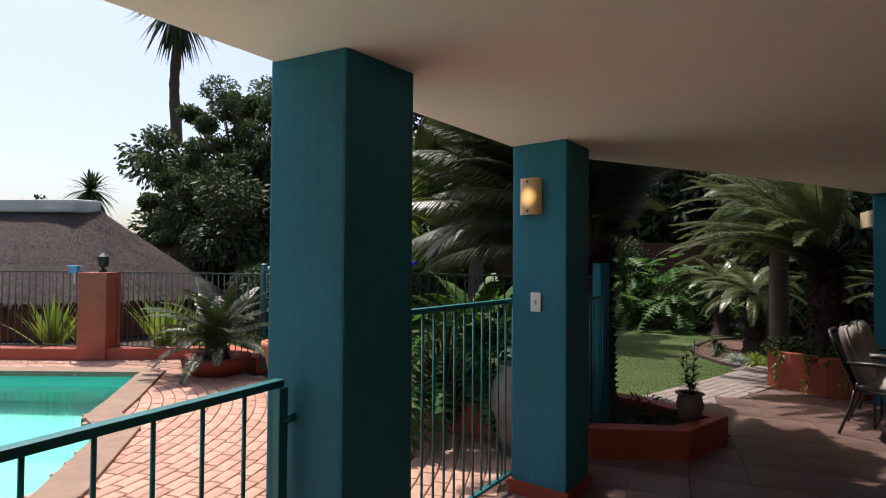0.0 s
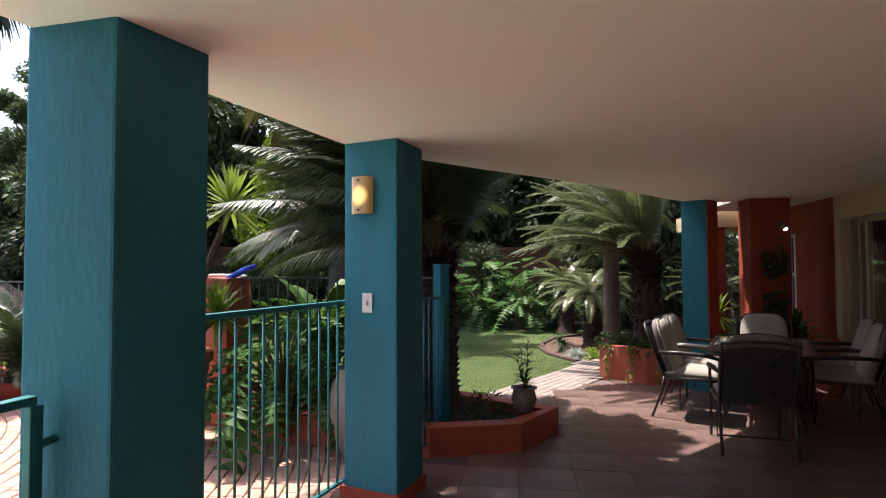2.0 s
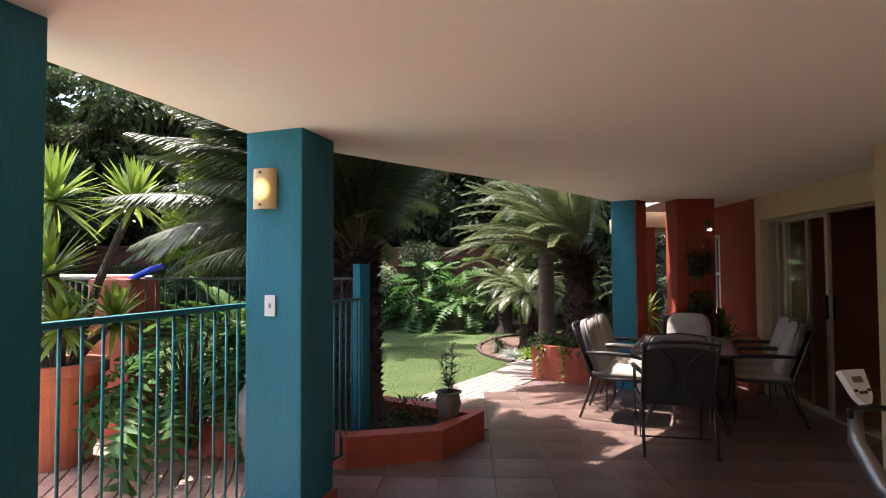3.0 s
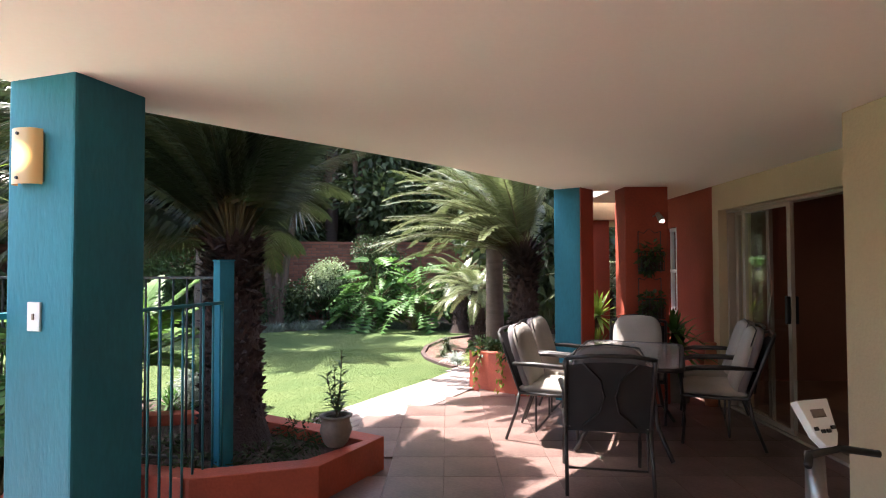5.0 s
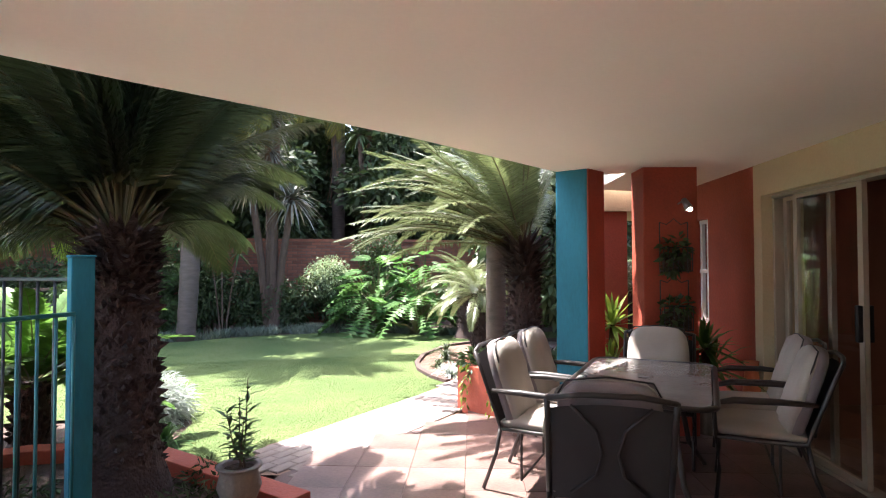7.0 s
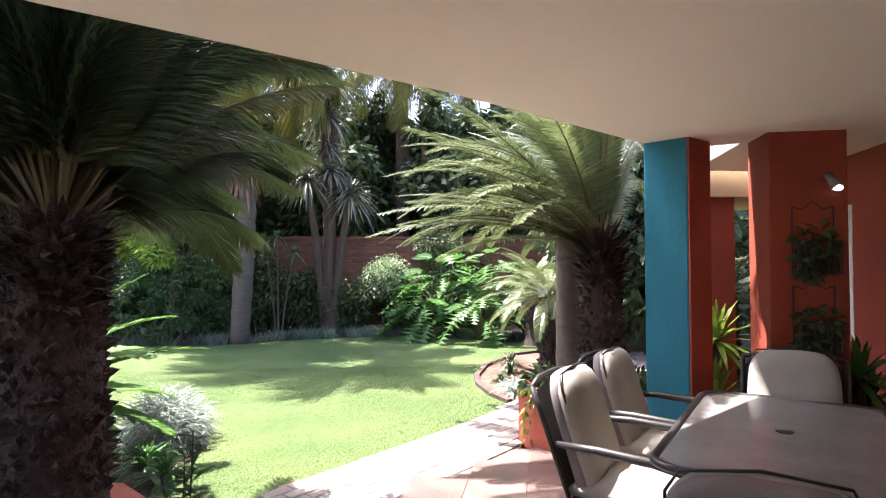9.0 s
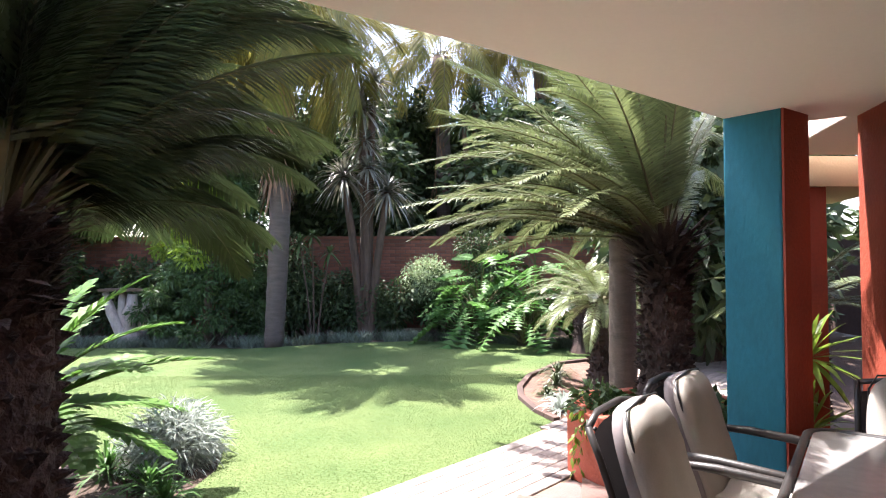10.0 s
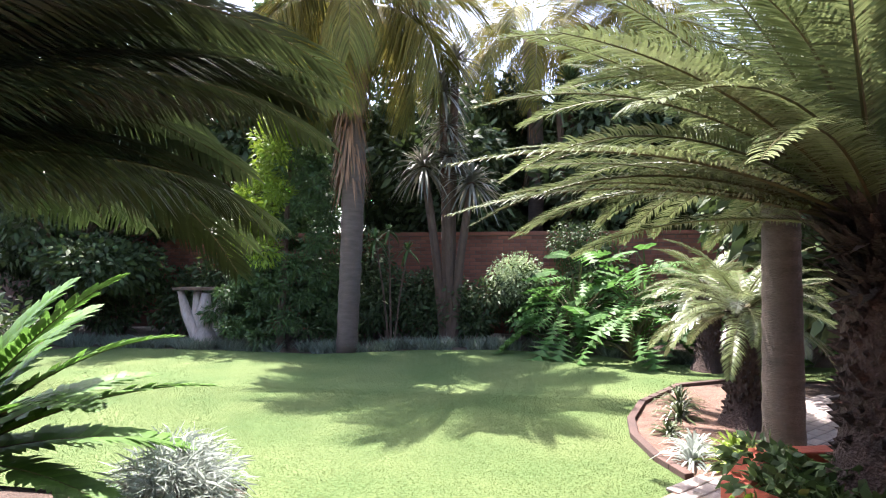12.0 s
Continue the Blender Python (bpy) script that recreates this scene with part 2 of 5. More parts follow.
# ---- mesh tools ----
class Shape:
    """Collects vertices and faces of one mesh."""

    def __init__(self):
        self.v, self.f = [], []

    def add(self, verts, faces):
        o = len(self.v)
        self.v.extend(tuple(p) for p in verts)
        self.f.extend(tuple(i + o for i in f) for f in faces)
        return self

    def box(self, c, s, rz=0.0, rx=0.0, ry=0.0, taper=1.0):
        m = pose(*c, rx, ry, rz)
        pts = []
        for z in (-0.5, 0.5):
            k = 1.0 if z < 0 else taper
            for x, y in ((-0.5, -0.5), (0.5, -0.5), (0.5, 0.5), (-0.5, 0.5)):
                pts.append(m @ Vector((x * s[0] * k, y * s[1] * k, z * s[2])))
        return self.add(pts, [(3, 2, 1, 0), (4, 5, 6, 7), (0, 1, 5, 4), (1, 2, 6, 5), (2, 3, 7, 6), (3, 0, 4, 7)])

    def prism(self, pts, z0, z1):
        n = len(pts)
        if sum(pts[i][0] * pts[(i + 1) % n][1] - pts[(i + 1) % n][0] * pts[i][1] for i in range(n)) < 0:
            pts = list(pts)[::-1]
        v = [(x, y, z0) for x, y in pts] + [(x, y, z1) for x, y in pts]
        f = [tuple(range(n))[::-1], tuple(range(n, 2 * n))]
        f += [(i, (i + 1) % n, n + (i + 1) % n, n + i) for i in range(n)]
        return self.add(v, f)

    def tube(self, path, radii, n=8, caps=True):
        path = [Vector(p) for p in path]
        rings = []
        for i, p in enumerate(path):
            d = (path[min(i + 1, len(path) - 1)] - path[max(i - 1, 0)]).normalized()
            side = d.cross(Vector((0, 0, 1)))
            side = side.normalized() if side.length > 1e-3 else Vector((1, 0, 0))
            up = side.cross(d)
            r = radii if isinstance(radii, (int, float)) else radii[i]
            rings.append([p + (side * math.cos(a) + up * math.sin(a)) * r for a in (2 * math.pi * k / n for k in range(n))])
        o = [q for ring in rings for q in ring]
        f = [(i * n + k, i * n + (k + 1) % n, (i + 1) * n + (k + 1) % n, (i + 1) * n + k) for i in range(len(path) - 1) for k in range(n)]
        if caps:
            f += [tuple(range(n))[::-1], tuple((len(path) - 1) * n + k for k in range(n))]
        return self.add(o, f)

    def lathe(self, profile, n=28, centre=(0, 0)):
        v = [(centre[0] + r * math.cos(2 * math.pi * k / n), centre[1] + r * math.sin(2 * math.pi * k / n), z) for r, z in profile for k in range(n)]
        f = [(i * n + k, i * n + (k + 1) % n, (i + 1) * n + (k + 1) % n, (i + 1) * n + k) for i in range(len(profile) - 1) for k in range(n)]
        f += [tuple(range(n))[::-1], tuple((len(profile) - 1) * n + k for k in range(n))]
        return self.add(v, f)

    def leaf(self, base, along, side, length, width, droop=0.0, mid=0.4):
        """One pointed blade, bent downwards."""
        b, a, s = Vector(base), Vector(along), Vector(side)
        d = Vector((0, 0, -droop * length))
        m = b + a * (length * mid) + d * (mid * mid)
        t = b + a * length + d
        w = s * (width / 2)
        o = len(self.v)
        self.v.extend([tuple(b - w * 0.3), tuple(b + w * 0.3), tuple(m + w), tuple(t), tuple(m - w)])
        self.f.extend([(o, o + 1, o + 2, o + 4), (o + 4, o + 2, o + 3)])
        return self

    def mesh(self, name, mat, smooth=False, bevel=0.0):
        me = bpy.data.meshes.new(name)
        me.from_pydata(self.v, [], self.f)
        if bevel:
            bm = bmesh.new()
            bm.from_mesh(me)
            bmesh.ops.remove_doubles(bm, verts=bm.verts, dist=0.0005)
            sharp = [e for e in bm.edges if len(e.link_faces) == 2 and e.calc_face_angle(0) > 0.6]
            bmesh.ops.bevel(bm, geom=sharp, offset=bevel, segments=2, affect="EDGES", profile=0.6)
            bm.to_mesh(me)
            bm.free()
        if smooth:
            me.polygons.foreach_set("use_smooth", [True] * len(me.polygons))
        me.materials.append(mat)
        return me


def part(name, shape, mat, parent, label="", smooth=False, bevel=0.0, m=None):
    ob = new(name, shape if isinstance(shape, bpy.types.Mesh) else shape.mesh(name, mat, smooth, bevel))
    ob.parent = parent
    if m is not None:
        ob.matrix_basis = m
    if label:
        ob["label"] = label
    return ob


def thing(name, label, category, at=(0, 0, 0), rz=0.0, group="", kind=""):
    ob = new(name)
    ob.empty_display_size = 0.1
    ob.matrix_basis = pose(*at, 0, 0, rz)
    return tagged(ob, label, category, group, kind)


def single(name, shape, mat, label, category, at=(0, 0, 0), rz=0.0, group="", kind="", smooth=False, bevel=0.0):
    ob = new(name, shape.mesh(name, mat, smooth, bevel))
    ob.matrix_basis = pose(*at, 0, 0, rz)
    return tagged(ob, label, category, group, kind)


def sheet(loops, z):
    """A flat sheet with an outer loop and holes."""
    bm = bmesh.new()
    for loop in loops:
        vs = [bm.verts.new((x, y, z)) for x, y in loop]
        for i in range(len(vs)):
            bm.edges.new((vs[i], vs[(i + 1) % len(vs)]))
    bmesh.ops.triangle_fill(bm, edges=bm.edges[:], use_beauty=True)
    bmesh.ops.recalc_face_normals(bm, faces=bm.faces[:])
    if sum(f.normal.z for f in bm.faces) < 0:
        bmesh.ops.reverse_faces(bm, faces=bm.faces[:])
    s = Shape()
    bm.verts.index_update()
    s.add([v.co[:] for v in bm.verts], [[v.index for v in f.verts] for f in bm.faces])
    bm.free()
    return s


def inside(x, y, poly):
    hit = False
    for i in range(len(poly)):
        (x1, y1), (x2, y2) = poly[i - 1], poly[i]
        if (y1 > y) != (y2 > y) and x < (x2 - x1) * (y - y1) / (y2 - y1) + x1:
            hit = not hit
    return hit


# ---- the plan ----
H = 2.32                                    # soffit
U1, V1 = Vector((0.51, 0.86)), Vector((0.86, -0.51))       # along and across the pool side of the veranda
U2, V2 = Vector((0.85, 0.53)), Vector((0.60, -0.80))       # garden side
DH, NH = Vector((0.28, 0.96)), Vector((0.96, -0.28))       # house wall
WALL0 = Vector((6.50, 6.78))                # where the cream wall turns red
def wall_at(s, off=0.0):
    p = WALL0 + DH * s + NH * off
    return (p.x, p.y)


SLAB = [(-3.6, -3.2), (-0.46, 2.44), (-0.12, 3.01), (0.32, 3.76), (0.9, 4.72), (1.34, 5.1), (1.96, 5.49), (2.65, 5.88), (3.45, 6.36),
        (4.05, 6.78), (4.96, 7.43), (5.28, 7.62), (5.64, 7.37), (5.95, 8.5), wall_at(1.75, -0.1), wall_at(1.75, 0.35), wall_at(-3.0, 0.35), (5.9, 3.9), (5.9, -3.2)]
POOLPOLY = [(-11, 0.5), (-4.5, 0.5), (-1.75, 2.4), (-2.13, 4.29), (-2.62, 5.6), (-3.1, 6.05), (-3.35, 6.75), (-3.9, 8.15), (-11, 7.6)]
LAWNPOLY = [(1.6, 7.22), (2.22, 6.6), (2.25, 7.0), (2.45, 7.62), (3.16, 8.15), (4.15, 9.24), (4.5, 9.66), (4.36, 10.05), (4.28, 10.6), (4.34, 11.1), (4.58, 11.8), (5.2, 12.75),
            (6.0, 13.2), (8.5, 13.5), (9.5, 12.8), (9.5, 14.4), (5.4, 14.3), (4.5, 15.0), (3.0, 15.35), (1.5, 15.1), (0, 14.45), (-1.7, 14.6), (-4.5, 14.6),
            (-6.0, 12.5), (-3.5, 9.8), (-1.0, 8.9), (0.6, 8.9), (1.1, 9.35), (1.55, 9.1), (1.7, 8.5)]
PATHPOLY = [(2.45, 7.62), (2.25, 7.0), (2.79, 6.83), (3.36, 7.42), (4.26, 8.2), (4.5, 8.9), (5.0, 9.3), (6.6, 9.9), (8.5, 11.5), (8.5, 13.2), (6.2, 12.2), (5.3, 9.95), (4.62, 9.72), (4.15, 9.24), (3.16, 8.15)]

# ---- setting ----
ground = single("ground", sheet([[(-300, -300), (300, -300), (300, 300), (-300, 300)], POOLPOLY], -0.06), SOIL, "dark garden soil round the house", "ground", kind="structure")
lawn = single("lawn", sheet([LAWNPOLY], -0.03), LAWN, "mown green lawn with soft shadows of palms", "lawn", kind="structure")
soffit = single("ceiling", Shape().prism(SLAB, H, H + 0.32), CEILING, "smooth cream painted veranda ceiling slab", "ceiling", kind="structure", bevel=0.01)
PATIO = [(-2.6, -3.2), (-0.62, 2.3), (1.3, 5.5), (2.3, 6.3), (2.6, 6.9), (3.40, 7.45), (4.26, 8.2), (5.0, 7.6), (7.4, 9.9), (7.4, 3.0), (5.9, -3.2)]
POOLSIDE = [(-14, -3.2), (-2.6, -3.2), (-0.62, 2.3), (1.3, 5.5), (1.3, 6.2), (-0.6, 7.0), (-2.6, 8.4), (-3.4, 9.55), (-14, 8.9)]
single("floor", sheet([PATIO], -0.012), GROUT, "grouted bed of the veranda floor", "floor", kind="structure")
single("pavement", sheet([POOLSIDE, POOLPOLY], -0.018), SAND, "sanded bed of the poolside paving", "pavement", kind="structure")
single("path", sheet([PATHPOLY], -0.02), SAND, "sanded bed of the garden path", "path", kind="structure")

# pool
basin = Shape()
n = len(POOLPOLY)
basin.add([(x, y, 0.0) for x, y in POOLPOLY] + [(x, y, -1.35) for x, y in POOLPOLY],
          [tuple(range(n, 2 * n))] + [(i, (i + 1) % n, n + (i + 1) % n, n + i) for i in range(n)])
pool = thing("swimming_pool", "turquoise swimming pool with brown brick coping", "pool", kind="structure")
part("basin", basin, POOL, pool)
water = part("water", Shape().add([(x, y, -0.11) for x, y in POOLPOLY], [tuple(range(n))]), WATER, pool, "clear turquoise water")
water.visible_shadow = False
for i in range(n):
    a, b = Vector(POOLPOLY[i]), Vector(POOLPOLY[(i + 1) % n])
    d = (b - a).normalized()
    out = Vector((d.y, -d.x))
    e = 0.1
    part("coping", Shape().prism([tuple(a - out * 0.04 - d * e), tuple(b - out * 0.04 + d * e), tuple(b + out * 0.27 + d * e), tuple(a + out * 0.27 - d * e)], -0.05 + 0.0015 * i, 0.022 + 0.0015 * i), COPING, pool, bevel=0.012)


def column(corner, u, v, w, d, label, mat=TEAL):
    c, u, v = Vector(corner), u.normalized(), v.normalized()
    pts = [tuple(c), tuple(c + v * w), tuple(c + v * w + u * d), tuple(c + u * d)]
    col = thing("column", label, "column", kind="structure", group="veranda columns")
    part("shaft", Shape().prism(pts, 0.0, H + 0.01), mat, col, bevel=0.012)
    return col, pts


col1, c1 = column((-0.126, 3.024), Vector((0.56, 0.83)), Vector((0.923, -0.385)), 0.37, 0.375, "square column with rough teal plaster paint")
col2, c2 = column((0.90, 4.70), U1, Vector((0.82, -0.56)), 0.40, 0.39, "square teal plastered column with a wall lamp and a switch")
part("plinth", Shape().prism([(Vector(p) + (Vector(p) - Vector((1.165, 4.755))).normalized() * 0.025).to_tuple() for p in c2], 0, 0.09), RUST, col2, "rust red base")
col3, c3 = column((4.962, 7.43), U2, Vector((0.64, -0.77)), 0.30, 0.27, "slim teal column with a rust red inner side")
v3, u3 = Vector((0.64, -0.77)), U2.normalized()
k = Vector((4.962, 7.43)) + v3 * 0.301
part("red_face", Shape().prism([tuple(k), tuple(k + v3 * 0.012), tuple(k + v3 * 0.012 + u3 * 0.275), tuple(k + u3 * 0.275)], 0.0, H), RUST, col3, "rust red painted side")
pil = Vector((5.60, 7.03))
pv, pu = Vector((0.967, -0.255)), Vector((0.255, 0.967))
pier = thing("pier", "wide rust red plastered pier with wire plant baskets", "column", kind="structure")
part("shaft", Shape().prism([tuple(pil), tuple(pil + pv * 0.465), tuple(pil + pv * 0.465 + pu * 0.34), tuple(pil + pu * 0.34)], 0, H + 0.008), RUST, pier, bevel=0.012)

# house wall: cream with the sliding doors, red further on
head, s0, s1 = 2.05, -2.75, -0.13            # door opening along the wall
single("wall_house_cream", Shape().prism([wall_at(s1), wall_at(0), wall_at(0, 0.35), wall_at(s1, 0.35)], 0, H).prism([wall_at(s0), wall_at(s1), wall_at(s1, 0.35), wall_at(s0, 0.35)], head, H),
       CREAM, "cream plastered wall over the sliding doors", "wall", kind="structure")
nearc = (5.03, 4.13)
single("wall_house_near", Shape().prism([nearc, (5.03 - 0.28 * 7.6, 4.13 - 0.96 * 7.6), (6.2, -3.2), wall_at(s0, 0.35), wall_at(s0)], 0, H), CREAM, "cream plastered house wall beside the doors", "wall", kind="structure", bevel=0.008)
wa, wb_ = 0.95, 1.35                          # window in the red wall
red = Shape()
red.prism([wall_at(0, 0.002), wall_at(wa, 0.002), wall_at(wa, 0.3), wall_at(0, 0.3)], 0, H + 0.6)
red.prism([wall_at(wb_, 0.002), wall_at(2.7, 0.002), wall_at(2.7, 0.3), wall_at(wb_, 0.3)], 0, H + 0.6)
red.prism([wall_at(wa, 0.002), wall_at(wb_, 0.002), wall_at(wb_, 0.3), wall_at(wa, 0.3)], 0, 0.85)
red.prism([wall_at(wa, 0.002), wall_at(wb_, 0.002), wall_at(wb_, 0.3), wall_at(wa, 0.3)], 1.95, H + 0.6)
single("wall_house_red", red, RUST, "rust red plastered house wall with a narrow window", "wall", kind="structure")
win = thing("window_1", "narrow white framed window in the red wall", "window", kind="structure")
fr = Shape()
for s in (wa + 0.02, (wa + wb_) / 2, wb_ - 0.02):
    p = WALL0 + DH * s + NH * 0.1
    fr.box((p.x, p.y, 1.4), (0.05, 0.04, 1.1), 74)
for z in (0.87, 1.4, 1.93):
    p = WALL0 + DH * (wa + wb_) / 2 + NH * 0.1
    fr.box((p.x, p.y, z), (0.05, wb_ - wa, 0.04), -16)
part("window_frame", fr, WHITE, win)
p = WALL0 + DH * (wa + wb_) / 2 + NH * 0.11
part("pane", Shape().box((p.x, p.y, 1.4), (0.006, wb_ - wa, 1.06), -16), GLASS, win).visible_shadow = False
# back and far end, closing the veranda
single("wall_back", Shape().prism([(-3.6, -3.2), (6.2, -3.2), (6.2, -3.5), (-3.6, -3.5)], 0, H), CREAM, "cream plastered back wall of the veranda", "wall", kind="structure")
# a further porch beyond the pier
single("ceiling_far_porch", Shape().prism([(6.02, 8.62), wall_at(1.95, -0.02), wall_at(3.3, -0.02), (6.5, 10.1)], 2.1, 2.34), CREAM, "cream soffit of a further porch", "ceiling", kind="structure")
fp = thing("column", "rust red plastered column of the further porch", "column", kind="structure", group="veranda columns")
part("shaft", Shape().box((6.3, 8.85, 1.05), (0.36, 0.3, 2.1), -16), RUST, fp, bevel=0.01)

# sliding doors
doors = thing("door_1", "cream aluminium sliding glass doors, half open", "door", kind="structure")
def door_leaf(sa, sb, off):
    f = Shape()
    mid = (sa + sb) / 2
    for s in (sa + 0.025, sb - 0.025):
        p = WALL0 + DH * s + NH * off
        f.box((p.x, p.y, head / 2), (0.035, 0.05, head), -16)
    for z in (0.04, head - 0.03):
        p = WALL0 + DH * mid + NH * off
        f.box((p.x, p.y, z), (0.035, sb - sa - 0.1, 0.055), -16)
    leaf = part("door_leaf", f, ALU, doors)
    p = WALL0 + DH * mid + NH * off
    part("pane", Shape().box((p.x, p.y, head / 2), (0.006, sb - sa - 0.1, head - 0.12), -16), GLASS, leaf).visible_shadow = False
    return leaf


l1 = door_leaf(-0.79, -0.17, 0.175)
l2 = door_leaf(-1.19, -0.40, 0.125)
for off in (0.09, 0.16):
    p = WALL0 + DH * -1.165 + NH * off
    part("door_handle", Shape().box((p.x, p.y, 1.09), (0.035, 0.035, 0.24), -16), BLACK, l2, "black pull handle", bevel=0.008)
tr = Shape()
p = WALL0 + DH * (s0 + s1) / 2 + NH * 0.15
tr.box((p.x, p.y, 0.012), (0.12, s1 - s0, 0.024), -16)
tr.box((p.x, p.y, head - 0.01), (0.12, s1 - s0, 0.03), -16)
p = WALL0 + DH * (s1 - 0.015) + NH * 0.15
tr.box((p.x, p.y, head / 2), (0.12, 0.03, head - 0.06), -16)
part("door_frame", tr, ALU, doors)

# the room behind the doors
room = [wall_at(-5.2, 0.36), wall_at(1.2, 0.36), wall_at(1.2, 4.4), wall_at(-5.2, 4.4)]
single("floor_room", sheet([room], 0.0), ROOM_FLOOR, "brown tiled floor of the room indoors", "floor", kind="structure")
single("ceiling_room", Shape().prism(room, 2.45, 2.55), CEILING, "cream ceiling of the room indoors", "ceiling", kind="structure")
single("wall_room", Shape().prism([wall_at(-5.2, 4.4), wall_at(1.2, 4.4), wall_at(1.2, 4.6), wall_at(-5.2, 4.6)], 0, 2.45)
       .prism([wall_at(1.2, 0.3), wall_at(1.4, 0.3), wall_at(1.4, 4.6), wall_at(1.2, 4.6)], 0, 2.45)
       .prism([wall_at(-5.2, 0.36), wall_at(-5.4, 0.36), wall_at(-5.4, 4.6), wall_at(-5.2, 4.6)], 0, 2.45), ROOM, "terracotta painted walls of the room indoors", "wall", kind="structure")

# ---- railings and fences ----
def railing(name, label, a, b, z0, z1, gap=0.105, top=0.022, mat=TEAL_METAL, extra=()):
    a, b = Vector(a), Vector(b)
    rz = math.degrees(math.atan2(b.y - a.y, b.x - a.x))
    ln = (b - a).length
    th = thing(name, label, "railing", (a.x, a.y, 0), rz, kind="")
    part("top_rail", Shape().box((ln / 2, 0, z1), (ln, top * 2, top * 1.3)), mat, th, bevel=0.004)
    part("bottom_rail", Shape().box((ln / 2, 0, z0), (ln, 0.03, 0.018)), mat, th, bevel=0.003)
    k = max(2, round(ln / gap))
    bar = Shape().tube([(0, 0, z0), (0, 0, z1)], 0.0075, 8).mesh("bar", mat, True)
    for i in range(k + 1):
        part("bar", bar, mat, th, m=pose(ln * i / k, 0, 0))
    return th


r1 = railing("railing", "teal painted steel handrail beside the pool", (-1.64, -0.85), (-0.03, 2.915), 0.12, 1.08, 0.17, 0.022)
part("end_post", Shape().box((4.10, 0, 0.53), (0.045, 0.03, 1.06)), TEAL_METAL, r1, bevel=0.004)
part("bracket", Shape().tube([(4.1, 0, 0.93), (4.2, -0.02, 0.95), (4.25, -0.1, 0.95), (4.27, -0.1, 0.87)], 0.016, 6), TEAL_METAL, r1)
r2 = railing("railing", "teal steel railing between two columns", (0.13, 3.42), (0.91, 4.79), 0.10, 1.27, 0.105)
r3 = railing("railing", "teal steel gate panel between column and blue post", (1.22, 5.02), (1.70, 5.70), 0.10, 1.25, 0.085, 0.015)
post = single("fence_post", Shape().box((0, 0, 0.76), (0.10, 0.10, 1.52)).box((0, 0, 1.525), (0.11, 0.11, 0.012)), TEAL, "square blue painted steel fence post", "post", (1.70, 5.78, 0), 30, bevel=0.006)
single("fence_post", Shape().lathe([(0.045, 0), (0.045, 1.47), (0.05, 1.48), (0.0, 1.5)], 12), TEAL_METAL, "round teal steel fence post by the pool", "post", (-2.44, 8.64, 0))
GREYFENCE = material("dark_grey_fence_paint", (0.05, 0.055, 0.055), 0.5, 0.3, 9, 90, 0.1)
for a, b, z0, z1, zt in (((1.64, 5.84), (-0.14, 6.66), 0.2, 1.41, 0), ((-0.14, 6.66), (-2.44, 8.62), 0.2, 1.40, 0), ((-2.5, 8.7), (-5.06, 9.28), 0.2, 1.34, 0), ((-5.6, 9.24), (-9.5, 8.9), 0.2, 1.34, 0)):
    railing("fence", "dark steel palisade pool fence with thin bars", a, b, z0, z1, 0.105, 0.014, GREYFENCE)
single("gate_pillar", Shape().box((0, 0, 0.67), (0.44, 0.40, 1.34)), KERB, "square rust red plastered fence pillar", "pillar", (-5.3, 9.2, 0), 5, bevel=0.015)

def kerb(name, label, pts, width, z0, z1, close=False, mat=KERB):
    """A low wall along a line of points, standing to its left."""
    n = len(pts)
    inn = []
    for i in range(n):
        a = Vector(pts[i - 1] if (i or close) else pts[i])
        b = Vector(pts[(i + 1) % n] if (i < n - 1 or close) else pts[i])
        d = (b - a).normalized()
        inn.append(tuple(Vector(pts[i]) + Vector((-d.y, d.x)) * width))
    s = Shape()
    for i in range(n if close else n - 1):
        j = (i + 1) % n
        s.prism([pts[i], pts[j], inn[j], inn[i]], z0, z1)
    return single(name, s, mat, label, "low wall", kind="structure", bevel=0.008)


kerb("kerb_fence", "red painted low wall under the pool fence", [(-9.6, 8.75), (-5.3, 9.02), (-3.4, 9.42), (-2.5, 8.55)], 0.26, -0.05, 0.17)
# planter by the veranda's edge, with the tall cycad
P1 = [(0.2, 6.15), (1.55, 5.42), (2.3, 5.42), (2.8, 5.92), (1.66, 7.12), (0.9, 7.2), (0.2, 6.9)]
kerb("planter_wall_1", "low red painted planter wall", P1, 0.17, -0.05, 0.23, True)
single("planter_soil_1", sheet([P1], 0.14), SOIL, "dark soil in the raised bed", "soil", kind="structure")
P3 = [(4.28, 8.36), (4.42, 8.08), (4.66, 7.78), (4.93, 7.58), (5.45, 7.9), (5.7, 8.6), (5.2, 9.05), (4.6, 8.9)]
kerb("planter_wall_2", "red plastered planter wall streaked by vines", P3, 0.12, -0.05, 0.45, True)
single("planter_soil_2", sheet([P3], 0.36), SOIL, "dark soil in the tall planter", "soil", kind="structure")

# brick garden wall
bw = Shape()
bw.prism([(-14, 17.6), (12, 17.2), (12, 17.43), (-14, 17.83)], 0, 2.05)
bw.prism([(-14, 17.6), (-14, 8), (-13.8, 8), (-13.8, 17.6)], 0, 2.0)
bw.prism([(12, 17.2), (12, 8), (12.2, 8), (12.2, 17.4)], 0, 2.0)
garden_wall = single("wall_garden", bw, MORTAR, "long red brick garden wall in the shade", "wall", kind="structure")

